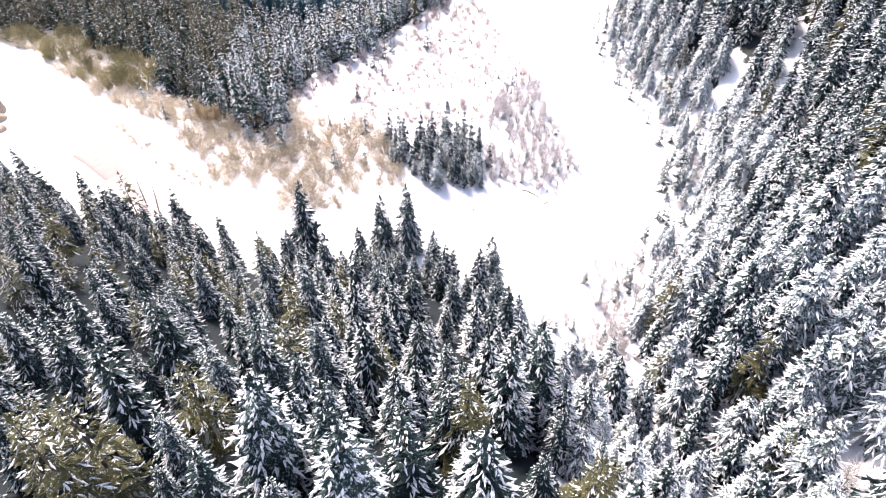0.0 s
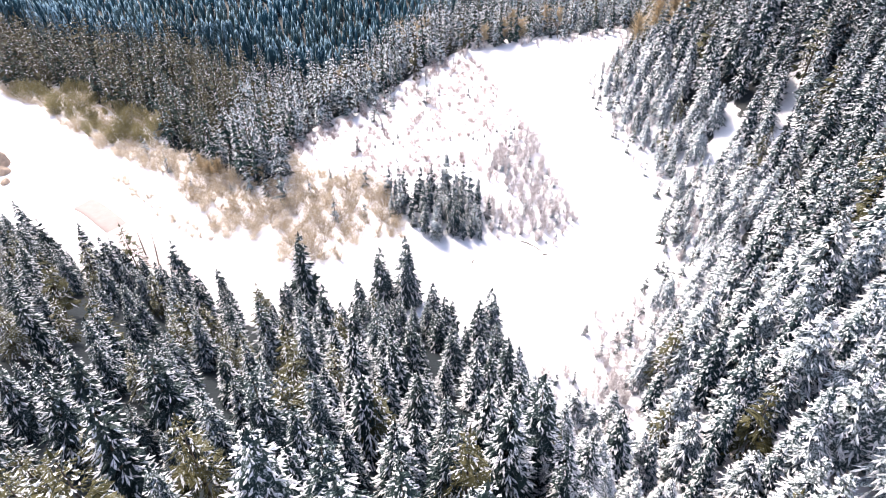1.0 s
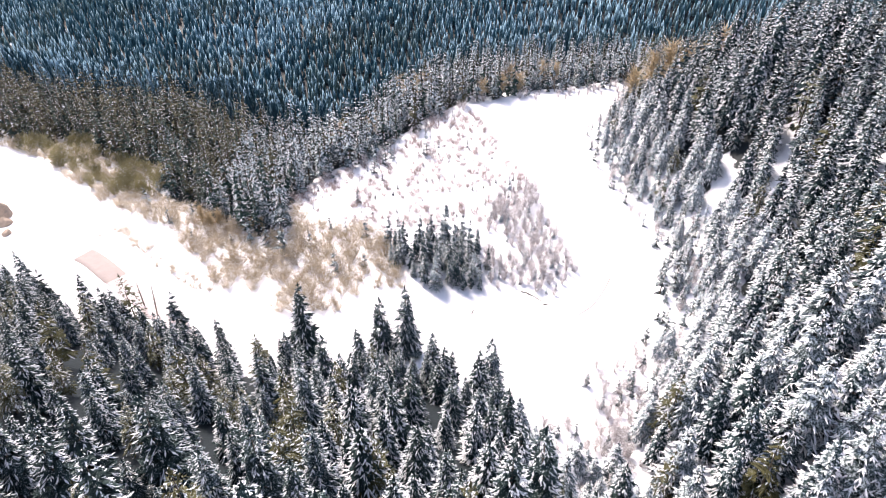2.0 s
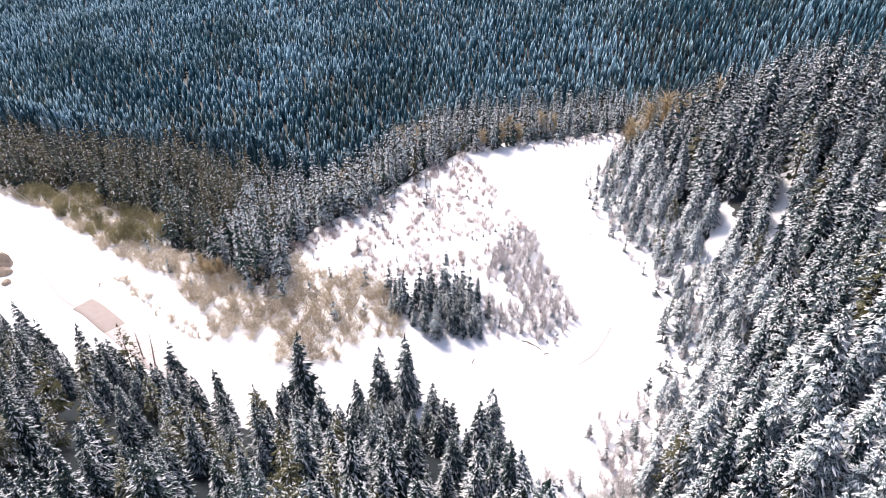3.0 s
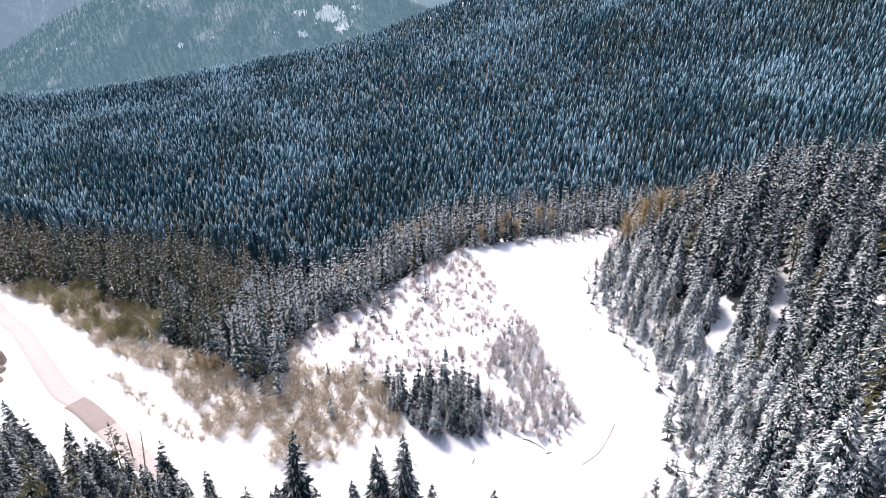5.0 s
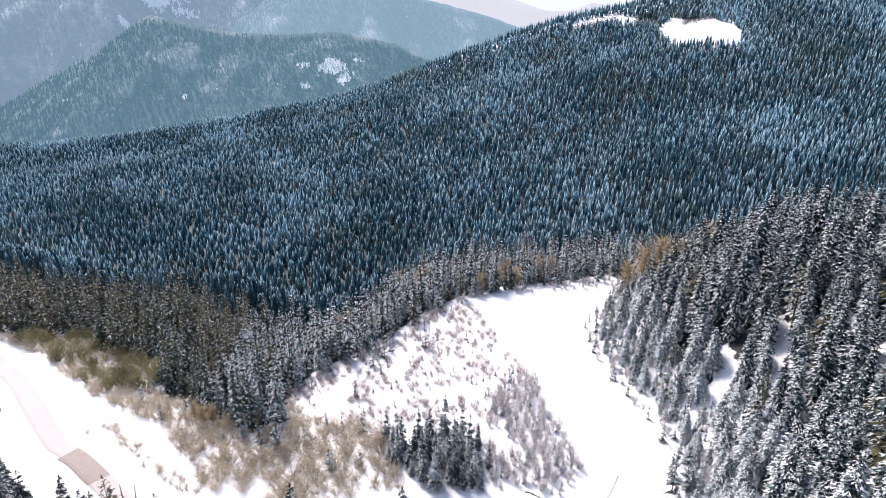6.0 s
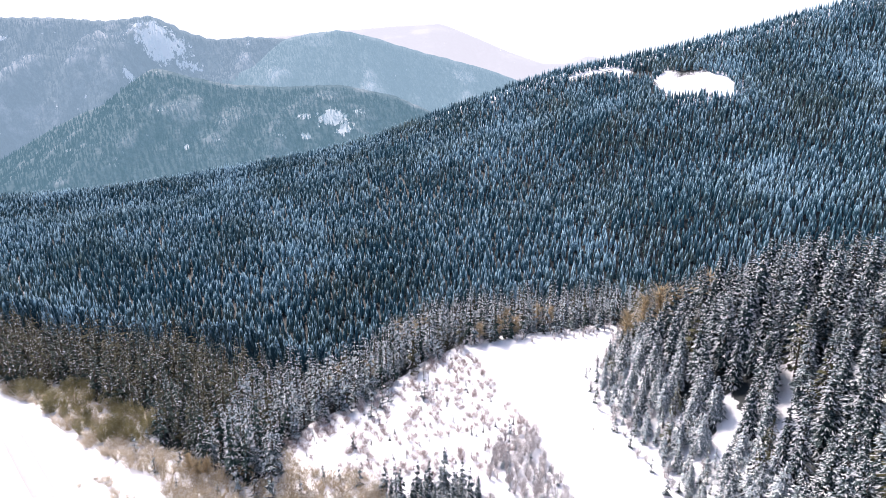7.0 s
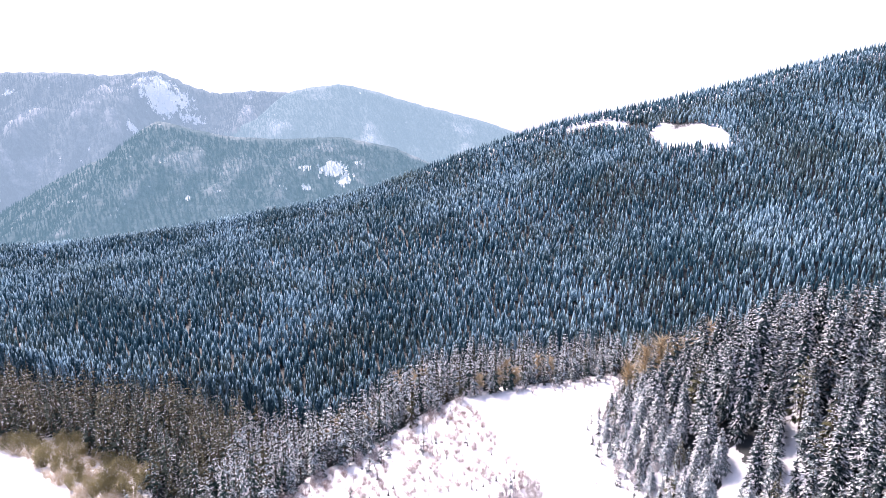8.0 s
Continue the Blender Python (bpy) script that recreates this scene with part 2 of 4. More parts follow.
# ---- conifers ----
def spruce_meshes(seed, tall, wide, tiers, per_tier, ragged=0.25, bare=0.06, snowy=0.85, subs=2):
    """Trunk, needle sprays and snow of one spruce, its foot at the origin. Every branch is a drooping spray of thin fingers; most carry snow, the rest are bare needles."""
    r = np.random.RandomState(seed)
    nv, nf, sv, sf = [], [], [], []

    def finger(p, az, L, w, fall, snow):
        c, s = math.cos(az), math.sin(az)
        v, f = (sv, sf) if snow else (nv, nf)

        def at(d, side, dz):
            return (p[0] + c * d - s * side, p[1] + s * d + c * side, p[2] + dz)

        m, hang = r.uniform(0.35, 0.65), w * r.uniform(0.4, 0.9)
        bend = r.uniform(-0.12, 0.12) * L
        b = len(v)
        v.extend([at(0, 0, 0), at(m * L, bend + w, -fall * m - hang), at(L, 2 * bend, -fall), at(m * L, bend - w, -fall * m - hang)])
        f.extend([(b, b + 1, b + 2), (b, b + 2, b + 3)])

    for k in range(tiers):
        f = (k + r.uniform(-0.25, 0.25)) / tiers
        f = min(max(f, 0), 0.97)
        z = tall * (bare + (0.985 - bare) * f)
        reach = wide * (1 - f) ** 0.66 * (0.65 + 0.35 * min(1, f * 5 + 0.3)) + 0.16
        n = max(4, int(round(per_tier * (0.45 + 0.55 * (1 - f)))))
        off = r.uniform(0, 6.28)
        ring, b = [], len(nv)
        for j in range(n):
            az = off + 6.283 * (j + r.uniform(-0.25, 0.25)) / n
            L = reach * r.uniform(1 - ragged, 1 + ragged * 0.5)
            fall = L * r.uniform(0.4, 0.7) * (1 - 0.5 * f)
            zz = z + r.uniform(-0.25, 0.25)
            ca, sa = math.cos(az), math.sin(az)
            laden = snowy * r.uniform(0.6, 1.25)
            # the branch's own fold in the skirt: a raised spine, and a valley towards the next branch
            mid = az + 3.1416 / n
            d = reach * r.uniform(0.62, 0.78)
            ring += [(ca * L * 0.82, sa * L * 0.82, zz - fall * 0.82), (math.cos(mid) * d, math.sin(mid) * d, zz - fall * 0.62 - 0.12)]
            q = r.uniform(0.54, 0.66)
            finger((ca * L * q, sa * L * q, zz - fall * q + 0.06), az, L * (1.05 - q), 0.030 * L + 0.065, fall * (1 - q), r.rand() < laden)
            side = r.choice((-1, 1))
            for i in range(subs):
                q = 0.36 + 0.50 * (i + r.uniform(0, 0.9)) / subs
                finger((ca * L * q, sa * L * q, zz - fall * q * 0.95 + 0.05), az + side * r.uniform(0.4, 0.9), L * (0.54 - 0.34 * q) * r.uniform(0.85, 1.2), 0.024 * L + 0.055, fall * 0.38, r.rand() < laden)
                side = -side
        m = len(ring)
        nv.extend([(0.3 * x, 0.3 * y, z + 0.12 * reach) for x, y, _ in ring])
        nv.extend(ring)
        for j in range(m):
            p, q = b + j, b + (j + 1) % m
            nf.extend([(p, p + m, q + m), (p, q + m, q)])
    # the leader
    b = len(nv)
    nv.extend([(0.22 * math.cos(2.1 * j), 0.22 * math.sin(2.1 * j), tall * 0.93) for j in range(3)] + [(0, 0, tall)])
    nf.extend([(b, b + 1, b + 3), (b + 1, b + 2, b + 3), (b + 2, b, b + 3)])
    tv, tf = [], []
    rad = 0.011 * tall + 0.05
    for f in (-0.05, 0.3, 0.9):
        for j in range(6):
            a6 = 6.283 * j / 6
            q = rad * (1.05 - f)
            tv.append((q * math.cos(a6), q * math.sin(a6), tall * f))
    for k in range(2):
        for j in range(6):
            p, q = k * 6 + j, k * 6 + (j + 1) % 6
            tf.append((p, q, q + 6, p + 6))
    return (tv, tf), (nv, nf), (sv, sf)


def spruce(seed, tall, wide, tiers, per_tier, needles, label, name="spruce_tree", pad=M_PAD, **kw):
    (tv, tf), (nv, nf), (sv, sf) = spruce_meshes(seed, tall, wide, tiers, per_tier, **kw)
    top = tagged(new(name), label, "tree")
    mesh_object("trunk", tv, tf, [M_BARK], top)
    mesh_object("crown", nv, nf, [needles], top)
    tagged(mesh_object("snow_load", sv, sf, [pad], top), kind="stuff")
    return top


def lean_pose(x, y, size, turn, r, sink=0.3):
    return pose(x, y, float(land(x, y)) - sink, r.uniform(-2, 2), r.uniform(-2, 2), turn) @ Matrix.Scale(size, 4)


def scatter(x0, x1, y0, y1, gap, keep, seed, jitter=0.42):
    r = np.random.RandomState(seed)
    gx, gy = np.meshgrid(np.arange(x0, x1, gap), np.arange(y0, y1, gap))
    gx = gx + (np.arange(gx.shape[0])[:, None] % 2) * gap * 0.5
    px = (gx + r.uniform(-jitter, jitter, gx.shape) * gap).ravel()
    py = (gy + r.uniform(-jitter, jitter, gy.shape) * gap).ravel()
    ok = keep(px, py)
    return px[ok], py[ok], r


def set_tree(ob, x, y, tall, r, group):
    """A copy of a tree that was built 18 m tall, set on the ground at another height."""
    m = lean_pose(x, y, tall / 18.0, r.uniform(0, 360), r)
    c = copy_thing(ob, m)
    c.matrix_basis = m
    return tagged(c, group=group)


def drop_model(*models):
    for ob in models:
        for o in (*ob.children_recursive, ob):
            bpy.data.objects.remove(o)


def inside(poly, x, y):
    hit = np.zeros(np.shape(x), bool)
    for (ax, ay), (bx, by) in zip(poly, poly[1:] + poly[:1]):
        cross = (ay > y) != (by > y)
        hit ^= cross & (x < (bx - ax) * (y - ay) / ((by - ay) if by != ay else 1e-9) + ax)
    return hit


def apart_from(px, py, points, gap):
    ok = np.ones(len(px), bool)
    for p in points:
        ok &= (px - p[0]) ** 2 + (py - p[1]) ** 2 > gap * gap
    return ok


SPRUCE = "dark green spruce loaded with fresh snow on the wooded slope"
SPRUCES = [
    spruce(11, 18, 4.1, 25, 13, M_NEEDLE, SPRUCE, ragged=0.3, snowy=1.0, subs=2),
    spruce(12, 18, 3.6, 25, 13, M_NEEDLE, SPRUCE, ragged=0.3, snowy=0.6, subs=2),
    spruce(13, 18, 4.5, 25, 13, M_NEEDLE, SPRUCE, ragged=0.3, snowy=1.1, subs=2),
    spruce(14, 18, 3.7, 25, 13, M_NEEDLE, SPRUCE, ragged=0.3, snowy=0.45, subs=2),
    spruce(16, 18, 4.2, 25, 13, M_NEEDLE, SPRUCE, ragged=0.3, snowy=0.95, subs=2),
]
OLIVES = [spruce(k, 18, 3.6, 17, 10, M_OLIVE, "olive green pine with little snow among the spruces", "pine_tree", ragged=0.45, bare=0.2, snowy=0.25, subs=3) for k in (41, 42, 43)]

PALE = [spruce(17 + k, 18, 4.9, 22, 11, M_PALE, "spruce white with frost and fresh snow at the hill's foot", "frosted_spruce", pad=M_PALE_PAD, ragged=0.35, snowy=1.1) for k in range(2)]

# the tall ones that stand out: across, ahead, height
TALL_EDGE = [(-35.9, 131.5, 25), (-15.5, 131.5, 21), (-9.0, 130.8, 24), (-2.5, 120.9, 18), (2.2, 119.0, 13), (11.6, 113.9, 21), (-19.9, 121.5, 18), (-27.2, 114.6, 19), (-54.3, 125.2, 17), (-69.3, 136.3, 18), (-34.7, 94.3, 20), (-12.5, 92.0, 21), (12.1, 83.3, 19), (-58.4, 120.2, 17), (-95.1, 142.2, 18), (-105.6, 143.6, 18), (-115.3, 151.3, 19), (-22.5, 107.4, 16)]
TALL_NEAR = [(12.3, 52.8, 25), (7.8, 48.7, 22), (6.7, 85.5, 18), (-16.0, 56.8, 20), (-10.6, 57.7, 19), (-22.2, 53.2, 22), (-4.1, 66.4, 16), (-9.5, 73.4, 15), (0.8, 58.8, 16), (-7.8, 26.1, 24), (-2.7, 30.9, 22), (3.5, 29.8, 22), (-35.0, 42.0, 22), (-37.8, 58.9, 23), (-17.3, 35.3, 24), (-10.1, 35.4, 23), (20.4, 56.1, 18), (32.8, 74.7, 22), (-24.5, 83.8, 21), (-16.8, 42.3, 15), (0.1, 44.7, 17), (-5.5, 47.8, 17), (-28.0, 51.3, 18), (-47.3, 51.8, 20), (-48.8, 59.9, 20)]
PINES = [(-83.3, 142.1, 19), (2.7, 42.9, 20), (-21.6, 59.1, 20), (-9.1, 57.4, 18), (-31.7, 32.2, 22), (-32.9, 29.2, 22), (-27.1, 43.1, 20), (14.1, 31.2, 20), (55.3, 57.3, 22), (-65.2, 91.7, 18), (-51.5, 92.6, 17)]

r = np.random.RandomState(51)
for k, (x, y, tall) in enumerate(TALL_EDGE + TALL_NEAR):
    set_tree(SPRUCES[(1, 3)[k % 2] if k < len(TALL_EDGE) or x < -20 else k % 5], x, y, tall, r, "spruces on the near slope")
for k, (x, y, tall) in enumerate(PINES):
    set_tree(OLIVES[k % 3], x, y, tall, r, "pines on the near slope")


def on_slope(x, y):
    return (y < foot_line(x) - 1) & (x < np.where(y > 42, 16, hill_line(y))) & (np.abs(x) < np.maximum(0.66 * y + 32, 0.47 * y + 46))


px, py, r = scatter(-160, 60, 22, 180, 7.1, on_slope, 21)
ok = apart_from(px, py, TALL_EDGE + TALL_NEAR + PINES, 3.9)
px, py = px[ok], py[ok]
for x, y in zip(px, py):
    if r.rand() < (0.28 if x < -32 else 0.08):
        set_tree(OLIVES[r.randint(3)], x, y, r.uniform(12, 19), r, "pines on the near slope")
    else:
        k = r.randint(5)
        set_tree(SPRUCES[(1, 3)[k % 2] if x < -25 or y > foot_line(x) - 28 else k], x, y, r.uniform(10, 19), r, "spruces on the near slope")
# a closer row along the foot of the slope
px, py, r = scatter(-112, 4, 100, 175, 5.6, lambda x, y: (y < foot_line(x) - 0.5) & (y > foot_line(x) - 9), 24)
ok = apart_from(px, py, TALL_EDGE + TALL_NEAR + PINES, 3.2)
for x, y in zip(px[ok], py[ok]):
    set_tree(SPRUCES[(1, 3)[r.randint(2)]], x, y, r.uniform(9, 16), r, "spruces on the near slope")
px, py, r = scatter(12, 60, 34, 97, 5.2, lambda x, y: (x > 15) & (y < 98 - 0.15 * x) & (x < hill_line(y) + 4) & (y > 44), 23)
ok = apart_from(px, py, TALL_EDGE + TALL_NEAR + PINES, 4.5)
for x, y in zip(px[ok], py[ok]):
    set_tree(PALE[r.randint(2)], x, y, r.uniform(9, 16), r, "frosted spruces in the gully")

# ---- the steep hill beside the run ----
GLADES = [[(81.2, 184.6), (82.3, 190.3), (89.4, 198.4), (94.6, 203.6), (96.3, 200.2), (93.4, 191.9), (88.1, 189.1), (83.6, 184.9)], [(97.7, 182.9), (99.5, 188.2), (106.3, 184.4), (105.0, 177.4), (99.7, 178.6)], [(113.3, 162.8), (117.2, 167.2), (121.5, 167.4), (117.3, 159.0)]]


def in_glade(x, y, below=((0, 0), (1.5, 4), (3, 8))):
    """In a glade, or so close below one that a tall tree there would hide it."""
    hit = np.zeros(np.shape(x), bool)
    for dx, dy in below:
        for glade in GLADES:
            hit = hit | inside(glade, x + dx, y + dy)
    return hit


def on_hill(x, y):
    s = 0.826 * (x - 82) + 0.564 * (y - 297)
    clear = in_glade(x, y)
    return (x > hill_line(y) + 1) & (s < 14) & (x < np.maximum(0.68 * y + 20, 0.47 * y + 46)) & (y > 28) & ~clear & ((x - 66.5) ** 2 + (y - 54.5) ** 2 > 30)


FIR = "snow-laden fir with drooping white branches on the steep hill"
FIR_DARK = "dark fir with patches of snow high on the steep hill"
FIRS = [
    spruce(61, 18, 3.7, 23, 11, M_FIR, FIR, "fir_tree", ragged=0.3, snowy=1.1, pad=M_FIR_PAD),
    spruce(62, 18, 3.4, 23, 11, M_FIR, FIR, "fir_tree", ragged=0.35, snowy=1.1, pad=M_FIR_PAD),
    spruce(63, 18, 3.9, 23, 11, M_FIR, FIR, "fir_tree", ragged=0.3, snowy=1.1, pad=M_FIR_PAD),
    spruce(64, 18, 3.3, 23, 11, M_FIR, FIR_DARK, "fir_tree", ragged=0.4, snowy=0.68, pad=M_FIR_PAD),
    spruce(65, 18, 3.0, 23, 11, M_FIR, FIR_DARK, "fir_tree", ragged=0.45, snowy=0.52, pad=M_FIR_PAD),
]
px, py, r = scatter(26, 200, 28, 330, 6.4, on_hill, 22)
order = np.argsort(px ** 2 + py ** 2)
rest = []
for k in order:
    x, y = px[k], py[k]
    deep = x - hill_line(y)
    tall = r.uniform(19, 28) * min(1.0, (0.30 if y > 110 else 0.62) + deep / 46)
    if 0.826 * (x - 82) + 0.564 * (y - 297) > -16 and x > 88:
        tall = r.uniform(20, 28)
    if k in order[:300]:
        if r.rand() < 0.04:
            set_tree(OLIVES[r.randint(3)], x, y, tall, r, "pines on the steep hill")
        else:
            dark = deep > 26 and y > 115 and r.rand() < 0.9
            set_tree(PALE[r.randint(2)] if (deep < 22 and y > 100) or (y < 118 and r.rand() < 0.55) else FIRS[(r.randint(2) + 3) if dark else r.randint(3)], x, y, tall, r, "firs on the steep hill")
    else:
        rest.append((x, y, tall))
drop_model(*SPRUCES, *OLIVES, *FIRS, *PALE)


# ---- woods that nobody could count ----
def tone(x, r):
    """Which needles a tree bears: dark, brown or frosted; the wood is browner towards the road."""
    k = r.rand()
    brown = np.interp(x, (-135, -85, -45), (0.50, 0.36, 0.12))
    return 3 if k < brown else (4 if k > np.interp(x, (-135, -85, -50), (0.99, 0.80, 0.34)) else 1)


def joined_wood(name, spots, models, mats, seed, label):
    """One mesh of many whole spruces. spots: across, ahead, height; models: meshes of spruces 18 m tall."""
    r = np.random.RandomState(seed)
    V, Fc, S, start = [], [], [], 0
    parts = []
    for trunk, needles, snow in models:
        v = np.array(trunk[0] + needles[0] + snow[0])
        f = []
        o1, o2 = len(trunk[0]), len(trunk[0]) + len(needles[0])
        sl = []
        for q in trunk[1]:
            f += [(q[0], q[1], q[2]), (q[0], q[2], q[3])]
            sl += [0, 0]
        f += [tuple(i + o1 for i in q) for q in needles[1]]
        f += [tuple(i + o2 for i in q) for q in snow[1]]
        sl += [1] * len(needles[1]) + [2] * len(snow[1])
        parts.append((v, np.array(f), np.array(sl)))
    for x, y, tall in spots:
        v, f, sl = parts[r.randint(len(parts))]
        a6, k = r.uniform(0, 6.28), tall / 18.0
        c, s = math.cos(a6) * k, math.sin(a6) * k
        V.append(np.stack([x + c * v[:, 0] - s * v[:, 1], y + s * v[:, 0] + c * v[:, 1], float(land(x, y)) - 0.3 + k * v[:, 2]], -1))
        Fc.append(f + start)
        S.append(np.where(sl == 1, tone(x, r), sl))
        start += len(v)
    ob = mesh_object(name, np.concatenate(V), np.concatenate(Fc), mats, slots=np.concatenate(S))
    return tagged(ob, label, "forest", kind="stuff")


def wood(name, px, py, tall, wide, tiers, sides, mat, seed, label):
    """One mesh of many tiered conifers; every tree is one island of jagged skirts."""
    r = np.random.RandomState(seed)
    n = len(px)
    z0 = land(px, py) - 0.4
    H = r.uniform(*tall, n)
    W = H * r.uniform(*wide, n)
    rot = r.uniform(0, 6.28, n)
    rim = 2 * sides
    V, Fc = [], []
    per = 1 + tiers * rim
    # apex, then rims; the skirts share their rims so that each tree stays one island
    verts = np.zeros((n, per, 3))
    verts[:, 0] = np.stack([px, py, z0 + H], -1)
    for k in range(tiers):
        f = (k + 1) / tiers
        for j in range(rim):
            a6 = rot + 6.283 * j / rim + r.uniform(-0.15, 0.15, n)
            out = (0.55 if (j + k) % 2 else 1.12) * r.uniform(0.75, 1.2, n)
            rad = W * (f ** 0.6) * out
            drop = (0.03 if (j + k) % 2 else -0.045) * H * r.uniform(0.5, 1.5, n)
            verts[:, 1 + k * rim + j] = np.stack([px + rad * np.cos(a6), py + rad * np.sin(a6), z0 + H * (1 - 0.92 * f) + drop], -1)
    faces = []
    for j in range(rim):
        faces.append((0, 1 + j, 1 + (j + 1) % rim))
    for k in range(tiers - 1):
        p = 1 + k * rim
        for j in range(rim):
            q = (j + 1) % rim
            faces.append((p + j, p + rim + j, p + rim + q))
            faces.append((p + j, p + rim + q, p + q))
    faces = np.array(faces)
    allf = (faces[None] + (np.arange(n) * per)[:, None, None]).reshape(-1, 3)
    ob = mesh_object(name, verts.reshape(-1, 3), allf, [mat], smooth_faces=True)
    return tagged(ob, label, "forest", kind="stuff")


HILL_MODELS = [spruce_meshes(65 + k, 18, wide, 22, 10, ragged=0.35, snowy=snowy, subs=2) for k, (wide, snowy) in enumerate(((3.3, 0.6), (3.0, 0.45), (3.5, 0.4)))]
WOOD_MODELS = [spruce_meshes(70 + k, 18, wide, 13, 7, ragged=0.35, bare=0.03, snowy=snowy, subs=1) for k, (wide, snowy) in enumerate(((2.7, 1.0), (2.9, 0.8), (2.5, 0.65), (2.8, 0.9)))]
joined_wood("hillside_forest", rest, HILL_MODELS, [M_BARK, M_FIR, M_FIR_PAD, M_OLIVE, M_FIR], 71, "snowy fir wood on the crest of the steep hill")


def past_edge(x, y):
    return (np.abs(x) < 0.72 * y + 20) & ~on_hill(x, y) & ~((x > 80) & (0.826 * (x - 82) + 0.564 * (y - 297) < 10))


LARCH_SPOTS = [(-76.0, 190.0), (-79.0, 191.5), (-72.7, 189.5), (-75.0, 185.0)]
WEDGE = [(-150, 275), (-134, 246), (-118, 236), (-104, 232), (-98, 211), (-88, 205), (-75, 194), (-66, 190), (-55, 184), (-51, 190), (-53, 206), (-48, 220), (-60, 240)]
px, py, r = scatter(-310, 150, 175, 430, 4.7, lambda x, y: (((y > forest_line(x) + 2) & (y < forest_line(x) + 50)) | inside(WEDGE, x, y)) & past_edge(x, y) & apart_from(x, y, LARCH_SPOTS, 4.2), 31)
spots = [(x, y, r.uniform(0.6, 1.25) * np.interp(x, (-120, -75, -45, -20, 10, 60), (21, 19, 21, 21, 19, 17))) for x, y in zip(px, py)]
joined_wood("valley_edge_forest", [p for p in spots if p[0] > -78], WOOD_MODELS, [M_BARK, M_WOOD, M_WOOD_PAD, M_WOOD_BROWN, M_WOOD_RIMED], 72, "dense dark spruce wood with frosted crowns below the snowfield")
DUSTED = [spruce_meshes(75 + k, 18, wide, 13, 7, ragged=0.35, bare=0.03, snowy=snowy, subs=1) for k, (wide, snowy) in enumerate(((2.9, 0.30), (3.1, 0.14), (2.7, 0.22)))]
joined_wood("valley_edge_forest", [p for p in spots if p[0] <= -78], DUSTED, [M_BARK, M_WOOD_DARK, M_WOOD_PAD, M_WOOD_BROWN, M_WOOD], 73, "dense olive brown conifer wood lightly dusted with snow")
px, py, r = scatter(-400, 190, 250, 560, 6.6, lambda x, y: (y >= forest_line(x) + 50) & (y < forest_line(x) + 150) & past_edge(x, y), 35)
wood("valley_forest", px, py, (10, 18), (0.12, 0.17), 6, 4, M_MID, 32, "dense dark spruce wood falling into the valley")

FAR_GLADES = [[(397.5, 1318.4), (411.6, 1261.4), (468.3, 1251.6), (510.4, 1226.1), (530.6, 1298.8), (503.9, 1355.5), (443.0, 1402.5), (410.3, 1364.1)], [(267.6, 1480.7), (355.2, 1480.4), (416.7, 1407.0), (408.7, 1377.8), (352.9, 1444.4), (268.4, 1451.0)]]


def far_wood(x, y):
    return (np.abs(x) < 0.66 * y + 25) & ~inside(FAR_GLADES[0], x, y) & ~inside(FAR_GLADES[1], x, y)


px, py, r = scatter(-1150, 1150, 560, 1540, 6.3, far_wood, 33, 0.6)
wood("far_hillside_forest", px, py, (9, 20), (0.12, 0.18), 2, 3, M_FAR, 34, "conifer forest with frosted crowns, tinted blue for haze, on the far hillside")


# ---- bare bushes, frosted saplings and small trees along the run ----
def bush_mesh(seed, tall, wide, stems, twigs, thick):
    """Bare stems that fan out from one root, each with side twigs; three-sided, tapered."""
    r = np.random.RandomState(seed)
    V, Fc = [], []

    def rod(p, q, w0):
        d = np.subtract(q, p)
        side = np.cross(d, (0.3, 0.5, 0.8))
        side = side / (np.linalg.norm(side) + 1e-9)
        up = np.cross(d, side) / (np.linalg.norm(d) + 1e-9)
        n = len(V)
        for k in range(3):
            a6 = 2.094 * k
            V.append(tuple(np.add(p, w0 * (math.cos(a6) * side + math.sin(a6) * up))))
        V.append(tuple(q))
        Fc.extend([(n, n + 1, n + 3), (n + 1, n + 2, n + 3), (n + 2, n, n + 3)])

    for k in range(stems):
        a6, rad = r.uniform(0, 6.28), wide * math.sqrt(r.rand())
        top = np.array([rad * math.cos(a6), rad * math.sin(a6), tall * (1 - 0.45 * (rad / wide) ** 2) * r.uniform(0.75, 1.05)])
        root = top * (0.18, 0.18, 0)
        root[2] = -0.3
        rod(root, top, thick)
        for j in range(twigs):
            f = r.uniform(0.3, 0.92)
            p = root + (top - root) * f
            q = p + np.array([r.uniform(-1, 1), r.uniform(-1, 1), r.uniform(0.15, 0.9)]) * tall * 0.2
            rod(p, q, thick * 0.8)
    return V, Fc


def bush(name, seed, tall, wide, stems, twigs, thick, mat, label, category):
    v, f = bush_mesh(seed, tall, wide, stems, twigs, thick)
    return tagged(mesh_object(name, v, f, [mat]), label, category)


def strew(models, px, py, r, lo, hi, group):
    for x, y in zip(px, py):
        ob = models[r.randint(len(models))]
        k = r.uniform(lo, hi)
        m = pose(x, y, float(land(x, y)) - 0.1, r.uniform(-4, 4), r.uniform(-4, 4), r.uniform(0, 360)) @ Matrix.Diagonal((k * r.uniform(0.85, 1.2), k, k * r.uniform(0.85, 1.15), 1))
        c = copy_thing(ob, m)
        c.matrix_basis = m
        tagged(c, group=group)


